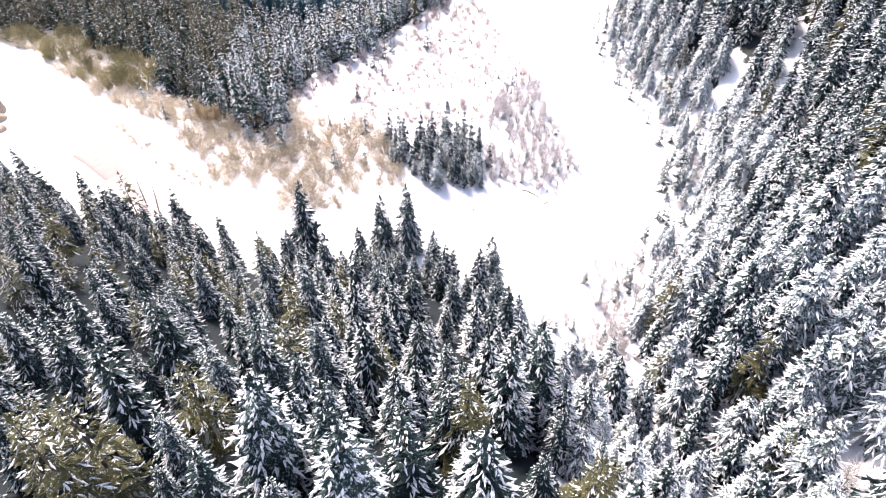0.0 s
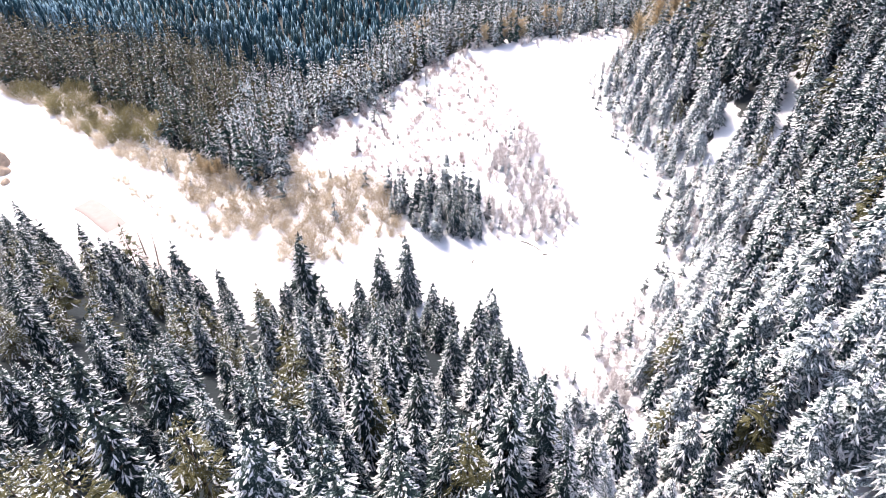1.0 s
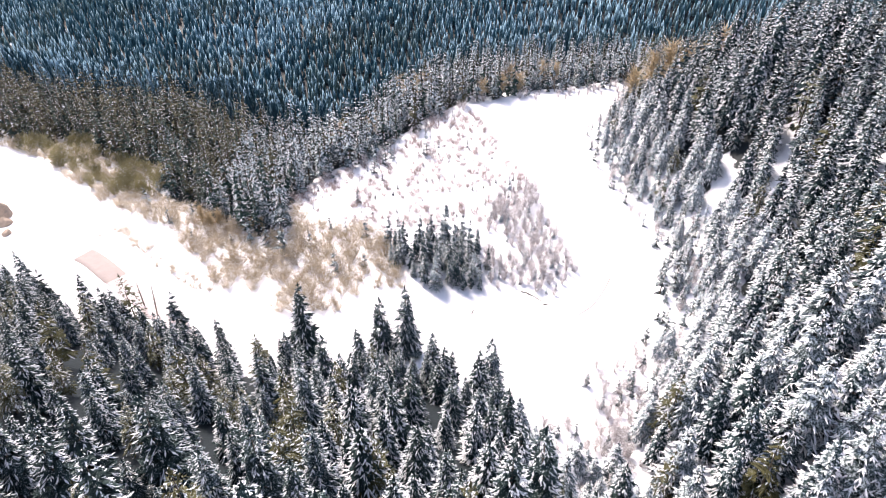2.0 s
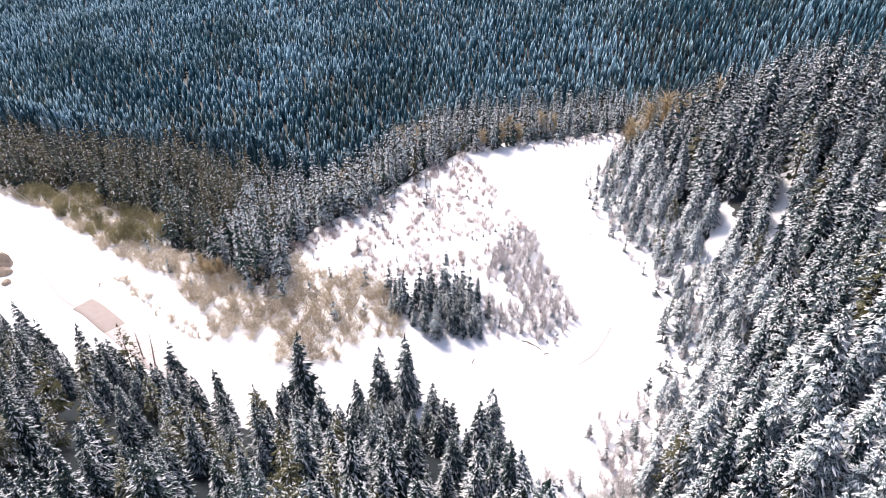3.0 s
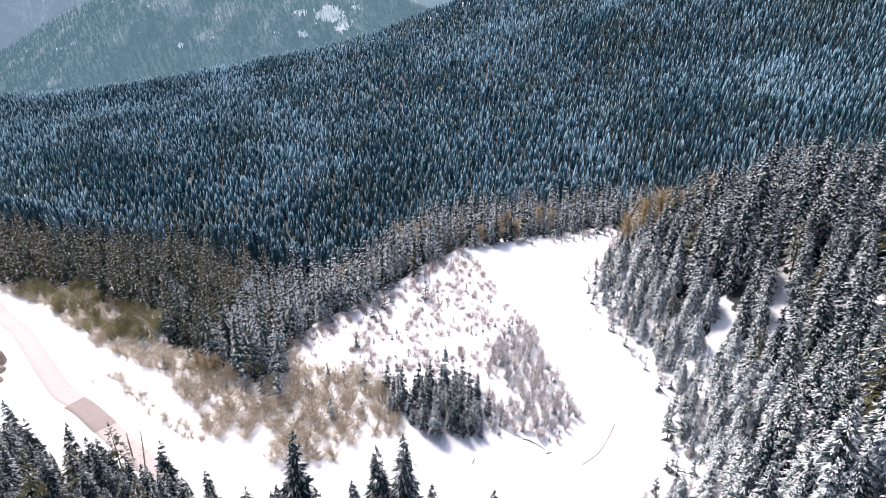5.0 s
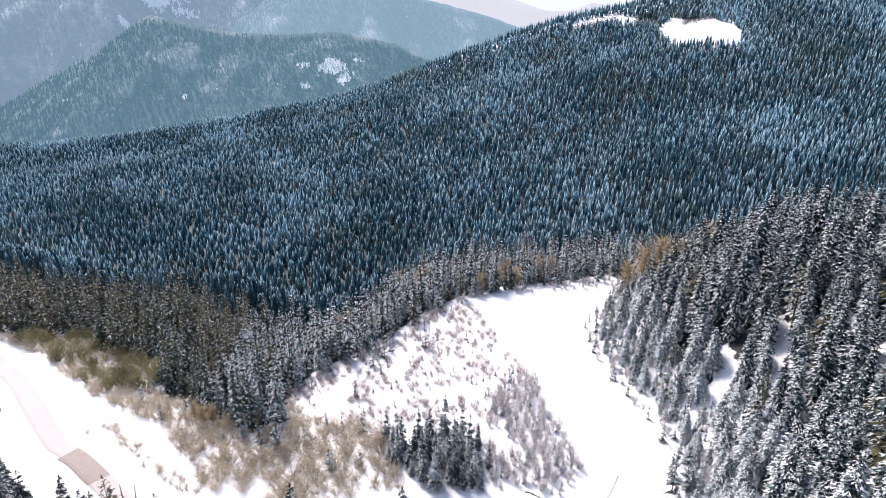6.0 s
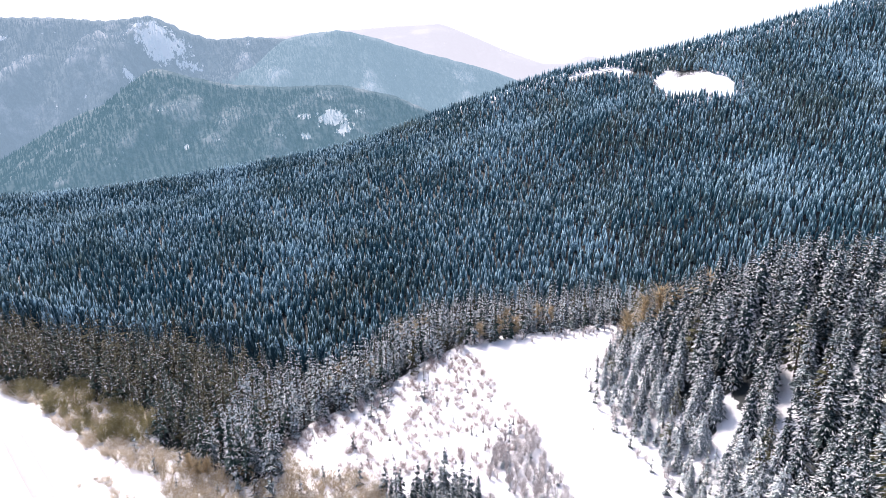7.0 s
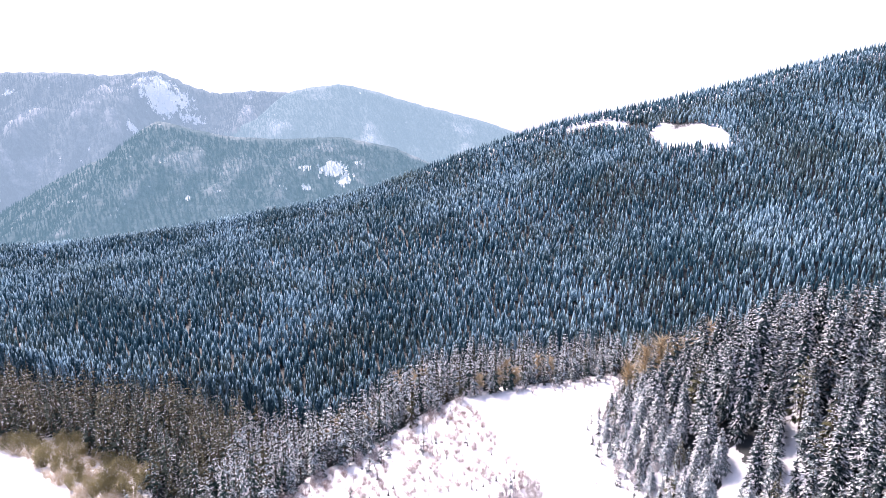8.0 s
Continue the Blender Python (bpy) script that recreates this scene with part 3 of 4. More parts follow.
def thicket(models, px, py, r, lo, hi, label):
    """The same bushes where they stand too thick to count: one mesh."""
    V, Fc, start = [], [], 0
    for x, y in zip(px, py):
        me = models[r.randint(len(models))].data
        v = np.array([p.co for p in me.vertices])
        f = np.array([tuple(p.vertices) for p in me.polygons])
        a6, k = r.uniform(0, 6.28), r.uniform(lo, hi)
        c, s = math.cos(a6) * k, math.sin(a6) * k
        V.append(np.stack([x + c * v[:, 0] - s * v[:, 1], y + s * v[:, 0] + c * v[:, 1], float(land(x, y)) - 0.1 + k * v[:, 2] * r.uniform(0.85, 1.15)], -1))
        Fc.append(f + start)
        start += len(v)
    return tagged(mesh_object("thicket", np.concatenate(V), np.concatenate(Fc), [models[0].data.materials[0]]), label, "bushes", kind="stuff")


def r_keep(x, y):
    return ripple(x, y, 20, 12)


TAN = [bush("bare_bush", 80 + k, 4.6, 2.9, 36, 6, 0.055, M_TWIG, "bare tan brush dusted with snow beside the run", "bush") for k in range(3)]
GREENISH = [bush("willow_bush", 84 + k, 6.4, 2.9, 44, 7, 0.075, M_BUSH, "dense olive brown willow bush at the wood's edge", "bush") for k in range(3)]
FROSTED = [bush("frosted_birch", 90 + k, 7.0, 1.9, 24, 8, 0.05, M_FROST, "slender bare birch white with frost on the snowy bank", "tree") for k in range(3)]
BRUSH = [(-182.5, 258.1), (-155.4, 243.3), (-127.3, 213.8), (-100.4, 196.1), (-92.5, 193.5), (-82.2, 181.2), (-74.4, 170.7), (-66.0, 158.0), (-49.7, 157.0), (-46.2, 148.3), (-30.2, 146.5), (-23.9, 158.8), (-10.0, 157.1), (-19.5, 187.0), (-43.5, 195.3), (-57.1, 212.3), (-93.4, 232.6), (-110.4, 249.3), (-173.4, 258.1)]
WILLOWS = [(-182.3, 259.6), (-155.2, 244.8), (-127.1, 215.4), (-107.3, 204.2), (-92.3, 223.3), (-96.8, 237.2), (-112.0, 251.5), (-174.8, 261.1)]
DRIFTS = [(-64, 156), (-49.8, 155.0), (-46, 161), (-62, 162)]
px, py, r = scatter(-190, 0, 142, 262, 3.4, lambda x, y: inside(BRUSH, x, y) & ~inside(WILLOWS, x, y) & ~inside(WEDGE, x, y) & ~(inside(DRIFTS, x, y) & (ripple(x, y, 14, 4) < 0.5)), 41)
close = py < 185
strew(TAN, px[close], py[close], r, 0.75, 1.35, "brush beside the run")
thicket(TAN, px[~close], py[~close], r, 0.75, 1.35, "bare tan brush dusted with snow along the road")
# a thin line of brush between the drifts and the road
px, py, r = scatter(-112, -66, 155, 196, 3.6, lambda x, y: (np.abs(y - np.interp(x, (-106, -94, -82, -75), (189, 176, 167, 162))) < 3.2 + 1.5 * ripple(x, y, 15, 5)), 53)
strew(TAN, px, py, r, 0.45, 0.95, "brush beside the run")
px, py, r = scatter(-190, -80, 190, 270, 4.0, lambda x, y: inside(WILLOWS, x, y) & ~inside(WEDGE, x, y), 42)
mixed = r.rand(len(px)) < 0.7
strew(GREENISH, px[mixed], py[mixed], r, 0.7, 1.4, "willows at the wood's edge")
strew(TAN, px[~mixed], py[~mixed], r, 0.9, 1.5, "brush beside the run")
BIRCHES = [(13.0, 158.8), (34.0, 155.3), (41.5, 167.5), (34.8, 192.8), (33.2, 215.4), (20.9, 213.8), (13.6, 187.0), (21.5, 181.1), (25.6, 172.7), (13.8, 174.4)]
px, py, r = scatter(6, 50, 150, 225, 3.05, lambda x, y: inside(BIRCHES, x, y), 43)
strew(FROSTED, px, py, r, 0.5, 1.1, "frosted birches on the bank")
SLOPE = [(-59.1, 209.1), (-19.5, 187.0), (-11.7, 179.5), (11.7, 182.8), (33.2, 215.4), (26.0, 237.2), (12.5, 282.5), (-4.5, 274.0), (-27.8, 242.5), (-50.2, 217.0)]
px, py, r = scatter(-60, 40, 165, 290, 3.1, lambda x, y: inside(SLOPE, x, y) & (ripple(x, y, 24, 6) + 0.5 * ripple(x, y, 9, 7) > -0.42), 44)
half = r.rand(len(px)) < 0.72
SHRUBS = [bush("frosted_shrub", 97 + k, 3.4, 2.2, 26, 5, 0.055, M_SHRUB, "low bare shrub grey with frost on the snowy slope", "bush") for k in range(2)]
strew(SHRUBS, px[half], py[half], r, 0.5, 1.2, "frosted shrubs on the snowy slope")
drop_model(*SHRUBS)
SAPLING = "small snow-dusted spruce sapling on the snowy slope"
SAPLINGS = [spruce(95 + k, 18, 4.4, 9, 6, M_FROSTY, SAPLING, "spruce_sapling", ragged=0.4) for k in range(2)]
for x, y in zip(px[~half], py[~half]):
    set_tree(SAPLINGS[r.randint(2)], x, y, r.uniform(1.4, 4.2), r, "saplings on the snowy slope")
# small spruces among the brush
px, py, r = scatter(-110, -20, 158, 240, 11, lambda x, y: inside(BRUSH, x, y) & (x > -105) & (y > 172 + 0.25 * (x + 60)), 52)
for x, y in zip(px, py):
    set_tree(SAPLINGS[r.randint(2)], x, y, r.uniform(4, 11), r, "small spruces among the brush")
# single trees on the open snow
for x, y, tall in [(63.1, 155.3, 13), (67.2, 156.1, 15), (60.4, 142.3, 7), (59.5, 143.6, 5), (-51.2, 192.5, 12), (-49.6, 176.9, 19), (-61.2, 181.7, 13), (-32.1, 165.9, 10), (-23.5, 168.2, 7), (-5.8, 240.6, 12), (-21.3, 234.5, 11), (-29.1, 205.9, 8), (-19.5, 239.0, 10), (-25.0, 227.9, 12)]:
    set_tree(SAPLINGS[0] if tall < 9 else SAPLINGS[1], x, y, tall, r, "single spruces by the run")
CLUMP = [(1.1, 180.4, 17), (-1.8, 158.0, 13), (-11.6, 174.3, 14), (-7.0, 178.7, 13), (8.2, 173.7, 14), (13.8, 166.7, 9), (11.2, 164.4, 8), (-15.4, 171.6, 8), (-9.2, 167.3, 11), (3.2, 170.9, 12), (5.5, 164.5, 13), (-4.4, 174.0, 13)]
px, py, r = scatter(-16, 13, 156, 181, 2.9, lambda x, y: apart_from(x, y, CLUMP, 2.6) & (y > 157 + 0.8 * np.abs(x + 2) * (x < -2)), 45)
CLUMPERS = [spruce(101 + k, 18, 3.6, 16, 8, (M_FIR, M_FROSTY)[k], "dark spruce in the clump beside the open snow", "spruce_tree", ragged=0.35) for k in range(2)]
for x, y, tall in CLUMP + [(x, y, r.uniform(6.5, 13)) for x, y in zip(px, py)]:
    set_tree(CLUMPERS[r.randint(2)], x, y, tall, r, "spruces in the clump")
# frosted birches along the foot of the far wood
px, py, r = scatter(-60, 92, 180, 310, 4.6, lambda x, y: (np.abs(y - forest_line(x) + 1) < 4.5) & (r_keep(x, y) > -0.2), 49)
strew(FROSTED, px, py, r, 0.4, 0.85, "frosted birches at the wood's edge")
# frosted birches and small spruces along the foot of the hill
px, py, r = scatter(30, 115, 110, 300, 4.2, lambda x, y: (np.abs(x - hill_line(y) - 4) < 7.5) & (y > 110), 47)
pick = r.rand(len(px)) < 0.4
strew(FROSTED, px[pick], py[pick], r, 0.5, 1.0, "frosted birches at the foot of the hill")
for x, y in zip(px[~pick], py[~pick]):
    set_tree(SAPLINGS[r.randint(2)], x, y, r.uniform(4, 9), r, "small spruces at the foot of the hill")
YOUNG = [spruce(130 + k, 18, 4.6, 9, 7, M_YOUNG, "young fir grey-white with frost at the foot of the steep hill", "young_fir", ragged=0.4, snowy=0.95, subs=2, pad=M_PALE_PAD) for k in range(2)]
px, py, r = scatter(50, 125, 120, 305, 4.0, lambda x, y: (x > hill_line(y) + 1) & (x < hill_line(y) + 20) & (y > 140 + 0.3 * (x - 60)) & ~in_glade(x, y, ((0, 0), (1, 3))) & (ripple(x, y, 30, 14) > -0.75), 55)
for x, y in zip(px, py):
    set_tree(YOUNG[r.randint(2)], x, y, r.uniform(5, 8) + 0.18 * (x - hill_line(y)), r, "young firs at the foot of the hill")
px, py, r = scatter(6, 50, 150, 225, 4.4, lambda x, y: inside(BIRCHES, x, y) & (ripple(x, y, 22, 16) > -0.5), 56)
for x, y in zip(px, py):
    set_tree(YOUNG[r.randint(2)], x, y, r.uniform(2.5, 6), r, "young firs on the bank")
drop_model(*YOUNG)
px, py, r = scatter(18, 50, 60, 122, 7.5, lambda x, y: (y > 86) & (x > 18 + (y > 100) * (y - 100) * 0.9) & (x < hill_line(y) + 3), 48)
for x, y in zip(px, py):
    set_tree(SAPLINGS[r.randint(2)], x, y, r.uniform(4, 7), r, "small spruces in the gully")
# frosted bushes where the near slope, the hill and the run meet
px, py, r = scatter(14, 58, 58, 132, 3.6, lambda x, y: (y > 80) & (x > 16 + (y > 100) * (y - 100) * 0.9) & (x < hill_line(y) + 3) & (ripple(x, y, 18, 9) > -0.3), 46)
strew(FROSTED, px, py, r, 0.45, 0.9, "frosted birches in the gully")
px, py, r = scatter(26, 62, 84, 124, 3.3, lambda x, y: (x > 24 + np.clip(y - 92, 0, 40) * 0.75) & (x < hill_line(y) + 6) & (y < 120) & (ripple(x, y, 16, 15) > -0.45), 54)
strew(FROSTED, px, py, r, 0.55, 1.0, "frosted birches in the gully")
LARCHES = [bush("bare_larch", 110 + k, 14.0, 0.5, 2, 110, 0.135, M_LARCH, "tall bare larch with golden tan twigs at the wood's edge", "tree") for k in range(3)]
for k, (x, y, tall) in enumerate([(-76.0, 190.0, 12), (-79.0, 191.5, 11), (-72.7, 189.5, 12), (-62.3, 190.4, 7), (-58.9, 189.2, 7), (-19.5, 307.7, 20), (-13.4, 304.3, 20), (-7.4, 305.2, 17), (-10.5, 300, 19), (-16.5, 303, 18), (31.7, 303.1, 17), (27.5, 297, 16), (34.7, 299.2, 17), (46.3, 308.2, 17), (52.5, 309, 17), (18.3, 294.1, 16),
                                  (90.5, 267, 27), (96, 265, 25), (100, 259, 25), (87, 276, 26), (93, 260, 24), (83, 286, 24), (104, 254, 25), (-28.5, 259.6, 16), (-44.6, 254, 16), (-40.5, 255.4, 16)]):
    m = pose(x, y, float(land(x, y)) - 0.2, 0, 0, 67 * k) @ Matrix.Scale(tall / 14.0, 4)
    c = copy_thing(LARCHES[k % 3], m)
    c.matrix_basis = m
    tagged(c, group="larches at the wood's edge")
# a bare pinkish tree where the near slope meets the hill
m = pose(66.5, 54.5, float(land(66.5, 54.5)) - 0.2, 0, 0, 20) @ Matrix.Scale(1.5, 4)
c = copy_thing(FROSTED[1], m)
c.matrix_basis = m
tagged(c, "bare pinkish birch among the snowy firs", group="")
drop_model(*LARCHES)
drop_model(*TAN, *GREENISH, *FROSTED, *SAPLINGS, *CLUMPERS)


# shade painted on the ground where the trees stand close
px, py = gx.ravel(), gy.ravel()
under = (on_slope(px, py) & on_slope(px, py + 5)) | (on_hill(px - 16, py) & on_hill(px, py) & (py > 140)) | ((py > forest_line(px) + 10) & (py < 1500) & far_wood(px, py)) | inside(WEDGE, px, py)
layer = ground.data.attributes.new("floor_shade", "FLOAT", "POINT")
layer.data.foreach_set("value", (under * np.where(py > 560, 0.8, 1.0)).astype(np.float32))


# ---- tracks on the snow ----
def track_material(name, one, two):
    m, n, l, b = material(name, 0.8)
    col = mix(n, l, noise_node(n, l, 0.5, 4, (1, 1, 1), 0.65), one, two)
    l.new(col, b.inputs["Base Color"])
    bump(n, l, b, noise_node(n, l, 2.5, 3), 0.5, 0.08)
    return m


def ribbon(name, line, wide, mat, lift=0.16, step=1.5, thick=0.4):
    """A low raised strip along a line on the ground."""
    pts = np.array(line, float)
    seg = np.r_[0, np.cumsum(np.linalg.norm(np.diff(pts, axis=0), axis=1))]
    d = np.arange(0, seg[-1], step)
    cx, cy = np.interp(d, seg, pts[:, 0]), np.interp(d, seg, pts[:, 1])
    for _ in range(6):
        cx[1:-1], cy[1:-1] = (cx[:-2] + 2 * cx[1:-1] + cx[2:]) / 4, (cy[:-2] + 2 * cy[1:-1] + cy[2:]) / 4
    tx, ty = np.gradient(cx), np.gradient(cy)
    k = np.hypot(tx, ty)
    nx, ny = -ty / k, tx / k
    V, cols = [], (-0.5, -0.47, -0.25, 0, 0.25, 0.47, 0.5)
    for i in range(len(d)):
        for j, c in enumerate(cols):
            x, y = cx[i] + nx[i] * c * wide, cy[i] + ny[i] * c * wide
            V.append((x, y, float(land(x, y)) + (lift if 0 < j < 6 else lift - thick)))
    m = len(cols)
    Fc = [(i * m + j, i * m + j + 1, (i + 1) * m + j + 1, (i + 1) * m + j) for i in range(len(d) - 1) for j in range(m - 1)]
    return mesh_object(name, V, Fc, [mat], smooth_faces=True)


M_ROAD = track_material("packed_snow_road", (0.46, 0.39, 0.38), (0.55, 0.49, 0.48))
M_BARE = track_material("bare_gravel", (0.27, 0.225, 0.21), (0.37, 0.32, 0.30))
M_RUT = track_material("shadowed_rut", (0.28, 0.23, 0.21), (0.46, 0.41, 0.40))
ROAD = [(-206.6, 275.5), (-170.8, 236.7), (-153.8, 221.3), (-132.7, 196.7), (-118.4, 180.5), (-110.8, 175.4), (-100.9, 166.4), (-88.1, 155.0), (-72.0, 141.0), (-62.0, 128.0)]
tagged(ribbon("road", ROAD, 6.6, M_ROAD), "packed snow road with a pinkish worn surface", "road", kind="structure")
tagged(ribbon("road_patch", [(-112.5, 175.6), (-108.3, 173.1), (-100.5, 166.0), (-97.3, 163.2)], 7.0, M_BARE, lift=0.22), "bare brown gravel patch on the snowy road", "road patch", kind="structure")
tagged(ribbon("snow_rut", [(37.6, 145.8), (42.7, 149.9), (47.3, 157.1), (50.7, 163.5)], 0.35, M_RUT, lift=0.05, step=0.8), "thin curved rut in the open snow", "track", kind="structure")


# ---- the mountains beyond the valley ----
def mountain_material(name, haze, veil, bare):
    """Wooded slopes far off, with snow in the openings; haze is painted on as a glow of the surface. bare: centre and
    reach of open snow.
    """
    m, n, l, b = material(name, 0.9)
    trees = noise_node(n, l, 0.06, 4, (1, 1, 0.35), 0.75)
    broad = noise_node(n, l, 0.004, 4)
    green = ramp(n, l, trees, (0.38, (0.015, 0.028, 0.038)), (0.64, (0.20, 0.24, 0.27)))
    snow = ramp(n, l, noise_node(n, l, 0.011, 5, (1.6, 1, 0.5), 0.7), (0.66, (0, 0, 0)), (0.70, (1, 1, 1)))
    tc = n.new("ShaderNodeTexCoord")
    for cx, cy, cz, reach in bare:
        v = n.new("ShaderNodeVectorMath")
        v.operation = "DISTANCE"
        l.new(tc.outputs["Object"], v.inputs[0])
        v.inputs[1].default_value = (cx, cy, cz)
        ragged = maths(n, l, "MULTIPLY_ADD", noise_node(n, l, 0.022, 5, (1.6, 1, 0.5), 0.7), -3.4 * reach, v.outputs["Value"])
        near = maths(n, l, "LESS_THAN", ragged, -0.9 * reach)
        snow = mix(n, l, near, snow, (1, 1, 1))
    col = mix(n, l, broad, green, (0.05, 0.07, 0.085))
    # pale stands by noise, and sunlit spines painted lighter through this attribute
    spine_light = n.new("ShaderNodeAttribute")
    spine_light.attribute_name = "spine_light"
    stands = ramp(n, l, maths(n, l, "MULTIPLY_ADD", spine_light.outputs["Fac"], 0.17, noise_node(n, l, 0.0045, 5, (1, 1, 1.6), 0.6)), (0.56, (0, 0, 0)), (0.86, (1, 1, 1)))
    col = mix(n, l, maths(n, l, "MULTIPLY", stands, maths(n, l, "MULTIPLY", trees, 1.5)), col, (0.70, 0.67, 0.69))
    l.new(mix(n, l, snow, col, (0.84, 0.84, 0.86)), b.inputs["Base Color"])
    # haze put into the surface: the slope emits its colour, by the share veil
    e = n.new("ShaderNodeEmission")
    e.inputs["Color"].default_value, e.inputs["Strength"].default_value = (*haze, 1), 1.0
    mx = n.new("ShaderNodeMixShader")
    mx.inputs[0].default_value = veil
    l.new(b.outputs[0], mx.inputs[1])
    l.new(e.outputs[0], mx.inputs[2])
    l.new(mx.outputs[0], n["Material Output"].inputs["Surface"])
    return m


def mountain(name, crest, ahead, lean, fall, gully, seed, mat, label, trees=0):
    """A ridge across the view. crest: across, height; lean: how far its ends come forward."""
    cx, cz = [c[0] for c in crest], [c[1] for c in crest]
    xs = np.linspace(cx[0], cx[-1], 200)
    ds = np.linspace(-0.2, 1.0, 44)
    gx, gd = np.meshgrid(xs, ds)
    deep = 1500.0
    top = np.interp(gx, cx, cz)
    for _ in range(4):
        top[:, 1:-1] = (top[:, :-2] + 2 * top[:, 1:-1] + top[:, 2:]) / 4
    back = gd * deep
    gy = ahead + lean * gx - back
    spur = ripple(gx * 1.0, back * 0.35, 620, seed) + 0.5 * ripple(gx, back * 0.4, 260, seed + 1) + 0.22 * ripple(gx, back, 110, seed + 2)
    gz = top - fall * np.abs(back) + gully * spur * smooth(np.abs(back) / 300) * smooth(np.abs(back) / 120) + 0.05 * gully * ripple(gx, back, 60, seed + 4)
    # where sunlight is painted on: the crest and the spines below it
    spine_light = np.clip(0.35 * np.exp(-((back / 80) ** 2)) + 0.9 * smooth((spur - 0.2) / 0.7) * smooth(np.abs(back) / 200), 0, 1)
    h, w = gx.shape
    idx = np.arange(w * h).reshape(h, w)
    quads = np.stack([idx[:-1, :-1], idx[1:, :-1], idx[1:, 1:], idx[:-1, 1:]], -1).reshape(-1, 4)
    ob = mesh_object(name, np.stack([gx, gy, gz], -1).reshape(-1, 3), quads, [mat], smooth_faces=True)
    ob.data.attributes.new("spine_light", "FLOAT", "POINT").data.foreach_set("value", spine_light.ravel().astype(np.float32))
    if trees:
        # the wood on its face: small cones, too many to count
        r = np.random.RandomState(seed + 7)
        i, j = r.randint(8, 36, trees), r.randint(20, w - 21, trees)
        a6, b6 = r.rand(trees), r.rand(trees)
        lerp = lambda g: (1 - a6) * (1 - b6) * g[i, j] + a6 * (1 - b6) * g[i + 1, j] + (1 - a6) * b6 * g[i, j + 1] + a6 * b6 * g[i + 1, j + 1]
        x, y, z, tall = lerp(gx), lerp(gy), lerp(gz) - 2, r.uniform(13, 24, trees)
        ring = [np.stack([x + 3.6 * math.cos(2.094 * k + 0.5), y + 3.6 * math.sin(2.094 * k + 0.5), z], -1) for k in range(3)]
        V = np.stack(ring + [np.stack([x, y, z + tall], -1)], 1)
        Fc = np.array([(0, 1, 3), (1, 2, 3), (2, 0, 3)])[None] + (4 * np.arange(trees))[:, None, None]
        cover = mesh_object("mountain_forest", V.reshape(-1, 3), Fc.reshape(-1, 3), [mat])
        cover.data.attributes.new("spine_light", "FLOAT", "POINT").data.foreach_set("value", np.repeat(lerp(spine_light), 4).astype(np.float32))
        tagged(cover, "hazy conifer wood on the far mountainside", "forest", kind="stuff")
    return tagged(ob, label, "mountain", kind="structure")


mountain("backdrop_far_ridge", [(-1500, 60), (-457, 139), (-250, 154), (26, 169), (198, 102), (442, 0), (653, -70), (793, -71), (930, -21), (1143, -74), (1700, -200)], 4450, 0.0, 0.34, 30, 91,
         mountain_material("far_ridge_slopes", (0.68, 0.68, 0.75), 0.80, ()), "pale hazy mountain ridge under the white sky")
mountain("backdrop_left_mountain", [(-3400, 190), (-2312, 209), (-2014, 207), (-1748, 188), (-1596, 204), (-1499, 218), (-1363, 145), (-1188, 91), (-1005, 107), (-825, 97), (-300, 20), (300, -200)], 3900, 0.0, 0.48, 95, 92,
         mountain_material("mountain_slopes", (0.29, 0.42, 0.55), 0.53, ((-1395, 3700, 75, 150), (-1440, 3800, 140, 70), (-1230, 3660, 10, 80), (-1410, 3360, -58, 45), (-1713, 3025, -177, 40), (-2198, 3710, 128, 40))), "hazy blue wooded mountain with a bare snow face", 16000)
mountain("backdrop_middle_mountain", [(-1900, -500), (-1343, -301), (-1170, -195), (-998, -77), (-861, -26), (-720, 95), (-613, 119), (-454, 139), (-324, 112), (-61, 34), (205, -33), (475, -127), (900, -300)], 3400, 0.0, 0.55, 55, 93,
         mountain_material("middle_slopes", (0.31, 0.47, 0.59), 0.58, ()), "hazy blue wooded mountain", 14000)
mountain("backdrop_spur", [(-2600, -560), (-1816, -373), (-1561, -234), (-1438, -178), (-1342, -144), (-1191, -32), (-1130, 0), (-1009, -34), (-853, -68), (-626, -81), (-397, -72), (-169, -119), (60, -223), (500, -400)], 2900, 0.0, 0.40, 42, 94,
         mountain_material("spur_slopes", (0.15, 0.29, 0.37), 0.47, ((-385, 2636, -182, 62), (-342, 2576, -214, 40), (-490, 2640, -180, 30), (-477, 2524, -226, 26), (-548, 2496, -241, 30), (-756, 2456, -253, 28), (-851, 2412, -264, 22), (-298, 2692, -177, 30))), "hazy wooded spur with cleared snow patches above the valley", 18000)


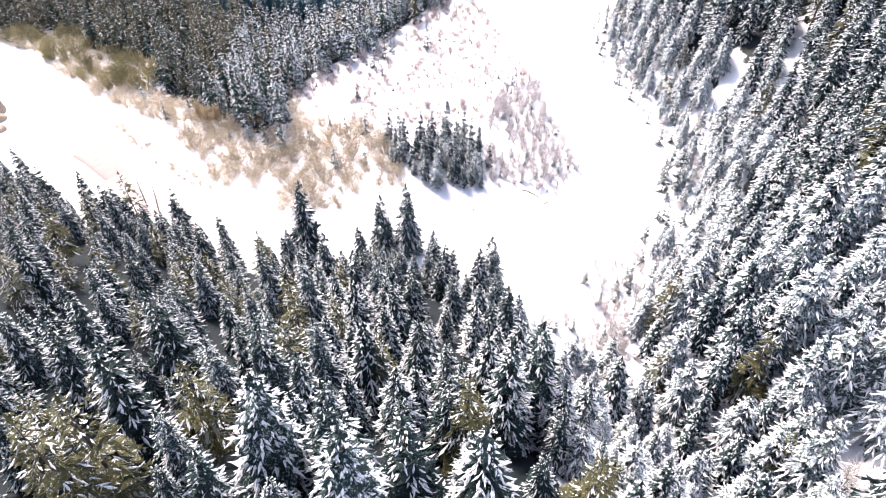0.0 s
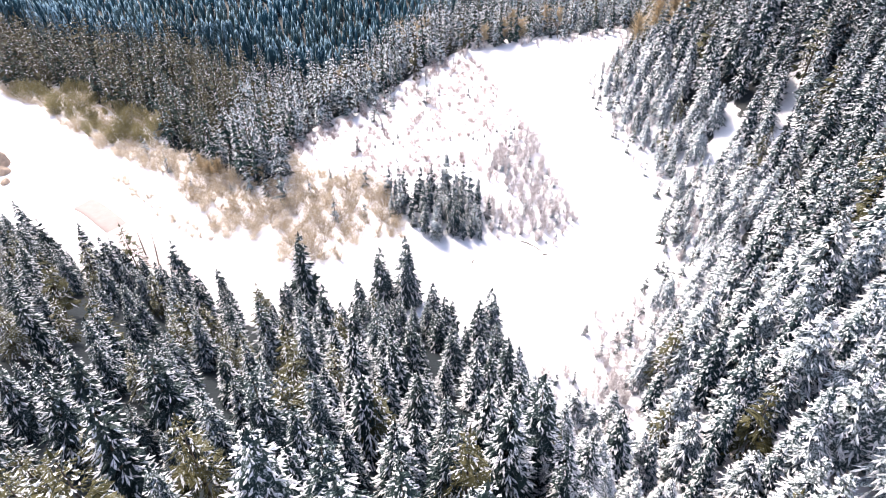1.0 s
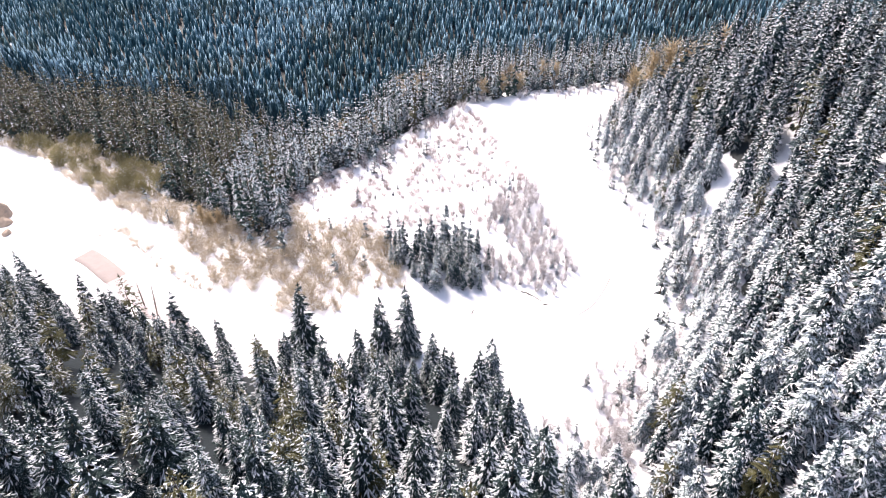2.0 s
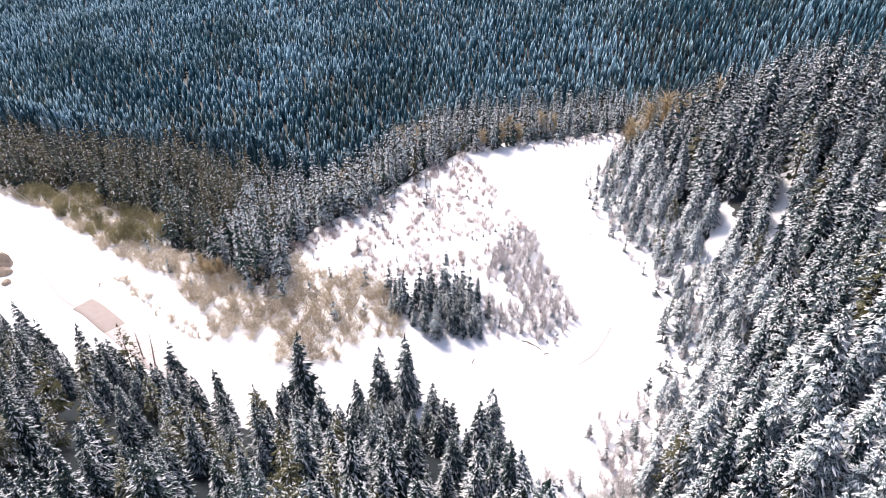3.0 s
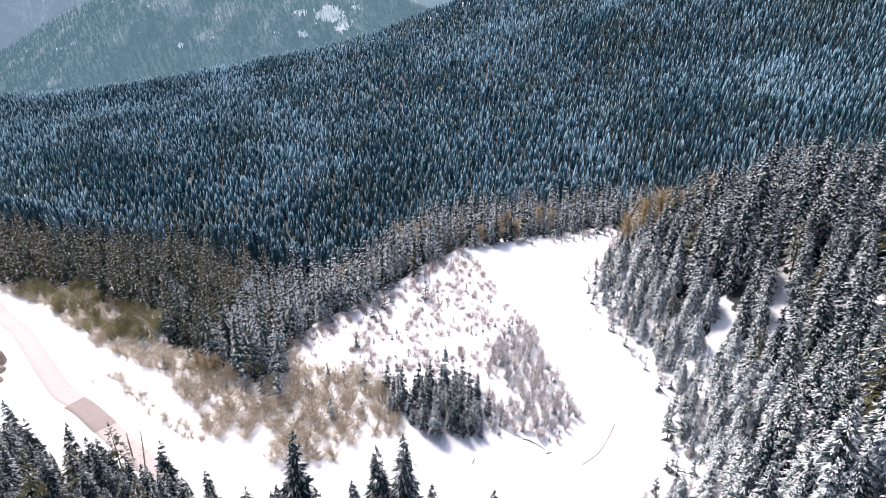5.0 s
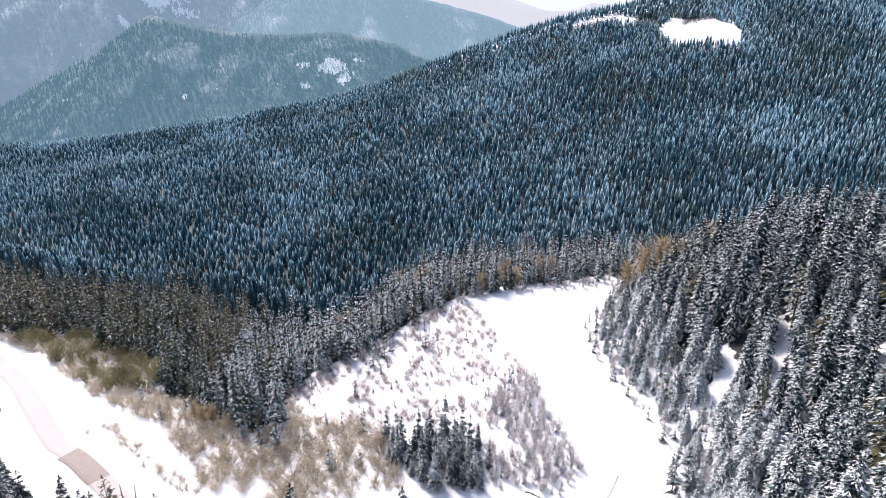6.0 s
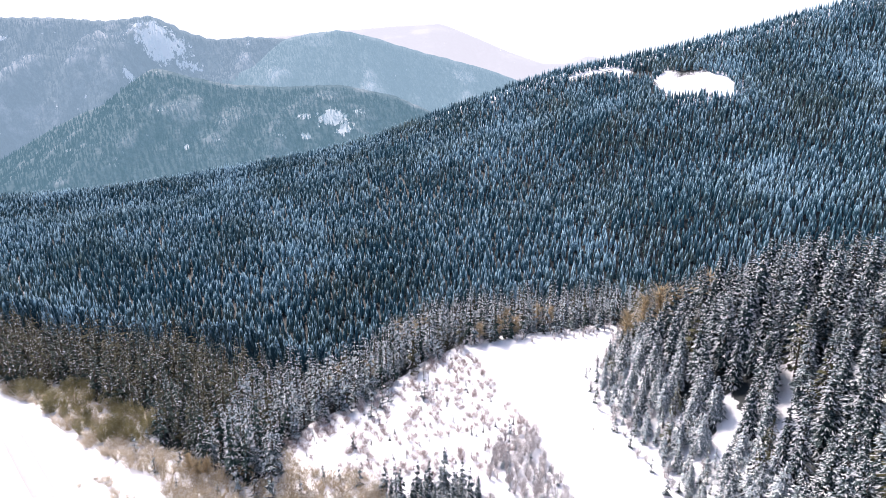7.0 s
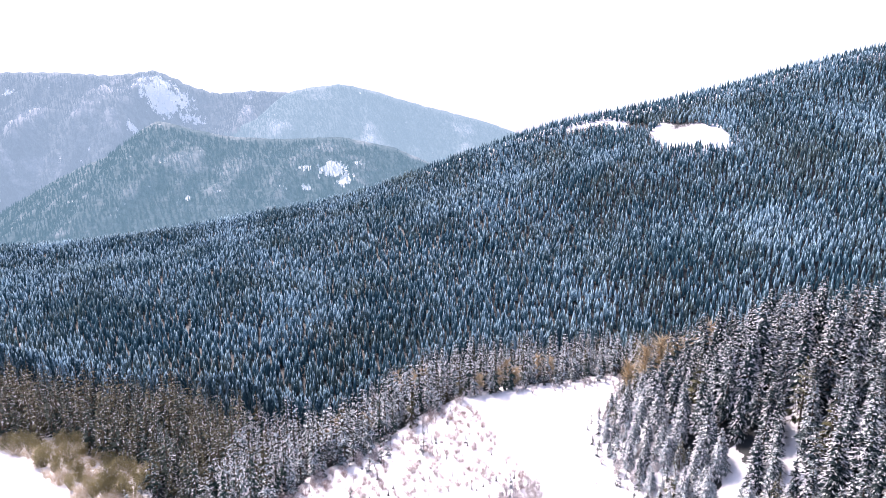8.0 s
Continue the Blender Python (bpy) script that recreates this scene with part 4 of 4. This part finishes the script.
# ---- dead trunks, rocks and fallen wood ----
def snag(tall, seed, label):
    """A dead standing trunk with short broken limbs."""
    r = np.random.RandomState(seed)
    V, Fc = [], []

    def limb(p, q, w0, w1, sides=5):
        p, q = np.array(p, float), np.array(q, float)
        d = (q - p) / np.linalg.norm(q - p)
        a6 = np.cross(d, (0.2, 0.9, 0.31))
        a6 /= np.linalg.norm(a6)
        b6 = np.cross(d, a6)
        n = len(V)
        for base, w in ((p, w0), (q, w1)):
            for k in range(sides):
                t = 6.283 * k / sides
                V.append(tuple(base + w * (math.cos(t) * a6 + math.sin(t) * b6)))
        for k in range(sides):
            Fc.append((n + k, n + (k + 1) % sides, n + sides + (k + 1) % sides, n + sides + k))
        Fc.append(tuple(n + sides + k for k in range(sides)))

    bend = np.array([0.3, 0.1, tall * 0.55])
    limb((0, 0, -0.5), bend, 0.24, 0.17)
    limb(bend, (0.45, -0.1, tall), 0.17, 0.05)
    for k in range(int(tall * 1.6)):
        f = r.uniform(0.3, 0.97)
        p = np.array([0.4 * f, 0, tall * f])
        t = r.uniform(0, 6.28)
        L = r.uniform(0.5, 1.9) * (1.15 - f)
        limb(p, p + np.array([math.cos(t) * L, math.sin(t) * L, r.uniform(-0.2, 0.35) * L]), 0.06, 0.02, 4)
    return tagged(mesh_object("dead_tree", V, Fc, [M_DEAD]), label, "dead tree")


M_DEAD = bark_material("dead_wood", (0.10, 0.085, 0.075), (0.26, 0.22, 0.19), 0.15)
for k, (x, y, tall, tip_x) in enumerate([(-78.9, 144.8, 15, 3), (-84.6, 150.5, 9, -4), (57.0, 304.0, 12, -9), (28.0, 300.0, 13, 6), (51.9, 301.4, 8, 4), (37.0, 64.0, 13, 5)]):
    ob = snag(tall, 120 + k, "bare dead trunk with short broken limbs")
    ob.matrix_basis = pose(x, y, float(land(x, y)), 0, tip_x, 50 * k)


def rock(seed, size, label):
    """A weathered boulder with snow on its flatter tops."""
    r = np.random.RandomState(seed)
    bm = bmesh.new()
    bmesh.ops.create_icosphere(bm, subdivisions=3, radius=1.0)
    for v in bm.verts:
        k = 1 + 0.28 * noise.noise(v.co * 1.3 + Vector((seed, 0, 0))) + 0.12 * noise.noise(v.co * 3.1)
        v.co = Vector((v.co.x * size[0], v.co.y * size[1], v.co.z * size[2])) * k
    me = bpy.data.meshes.new("boulder")
    bm.to_mesh(me)
    bm.free()
    me.materials.append(M_ROCK)
    return tagged(new("boulder", me), label, "rock")


def rock_material(name):
    m, n, l, b = material(name, 0.85)
    tone = mix(n, l, noise_node(n, l, 0.9, 5, (1, 1, 2.5), 0.65), (0.22, 0.175, 0.135), (0.42, 0.34, 0.27))
    g = n.new("ShaderNodeNewGeometry")
    sp = n.new("ShaderNodeSeparateXYZ")
    l.new(g.outputs["Normal"], sp.inputs[0])
    lying = ramp(n, l, maths(n, l, "MULTIPLY_ADD", noise_node(n, l, 1.6, 4), 0.5, sp.outputs["Z"]), (1.16, (0, 0, 0)), (1.26, (1, 1, 1)))
    l.new(mix(n, l, lying, tone, SNOW), b.inputs["Base Color"])
    bump(n, l, b, noise_node(n, l, 2.2, 5), 0.8, 0.2)
    return m


M_ROCK = rock_material("weathered_rock")
for k, (x, y, w, h) in enumerate([(-149.5, 199, 3.6, 5.6), (-146, 193, 2.6, 2.8), (-142.5, 187.5, 1.8, 1.6)]):
    ob = rock(3 + k, (w, w * 0.8, h), "brown weathered crag dusted with snow beside the road")
    ob.matrix_basis = pose(x, y, float(land(x, y)) - 0.2 * h, 0, 0, 40 * k)


def log(tall, seed, label):
    r = np.random.RandomState(seed)
    V, Fc = [], []
    for k in range(5):
        f = k / 4
        for j in range(6):
            t = 6.283 * j / 6
            q = 0.17 * (1.1 - 0.6 * f) * r.uniform(0.85, 1.15)
            V.append((tall * (f - 0.5), q * math.cos(t) + 0.15 * math.sin(3 * f), q * math.sin(t) + 0.08))
    for k in range(4):
        for j in range(6):
            p, q = k * 6 + j, k * 6 + (j + 1) % 6
            Fc.append((p, q, q + 6, p + 6))
    Fc += [tuple(range(5, -1, -1)), tuple(range(24, 30))]
    return tagged(mesh_object("fallen_log", V, Fc, [M_DEAD]), label, "log")


for k, (x, y, L, turn) in enumerate([(29.5, 150.9, 1.6, 10), (8.7, 148.0, 2.2, 70), (26.0, 154.7, 3.2, -35), (27.8, 153.0, 2.2, -50), (24.2, 156.0, 2.6, -20), (53.6, 215.2, 1.5, 80), (-128.9, 220.9, 1.8, 0)]):
    ob = log(L, 140 + k, "dark fallen log lying on the snow")
    ob.matrix_basis = pose(x, y, float(land(x, y)) + 0.05, 0, 0, turn)
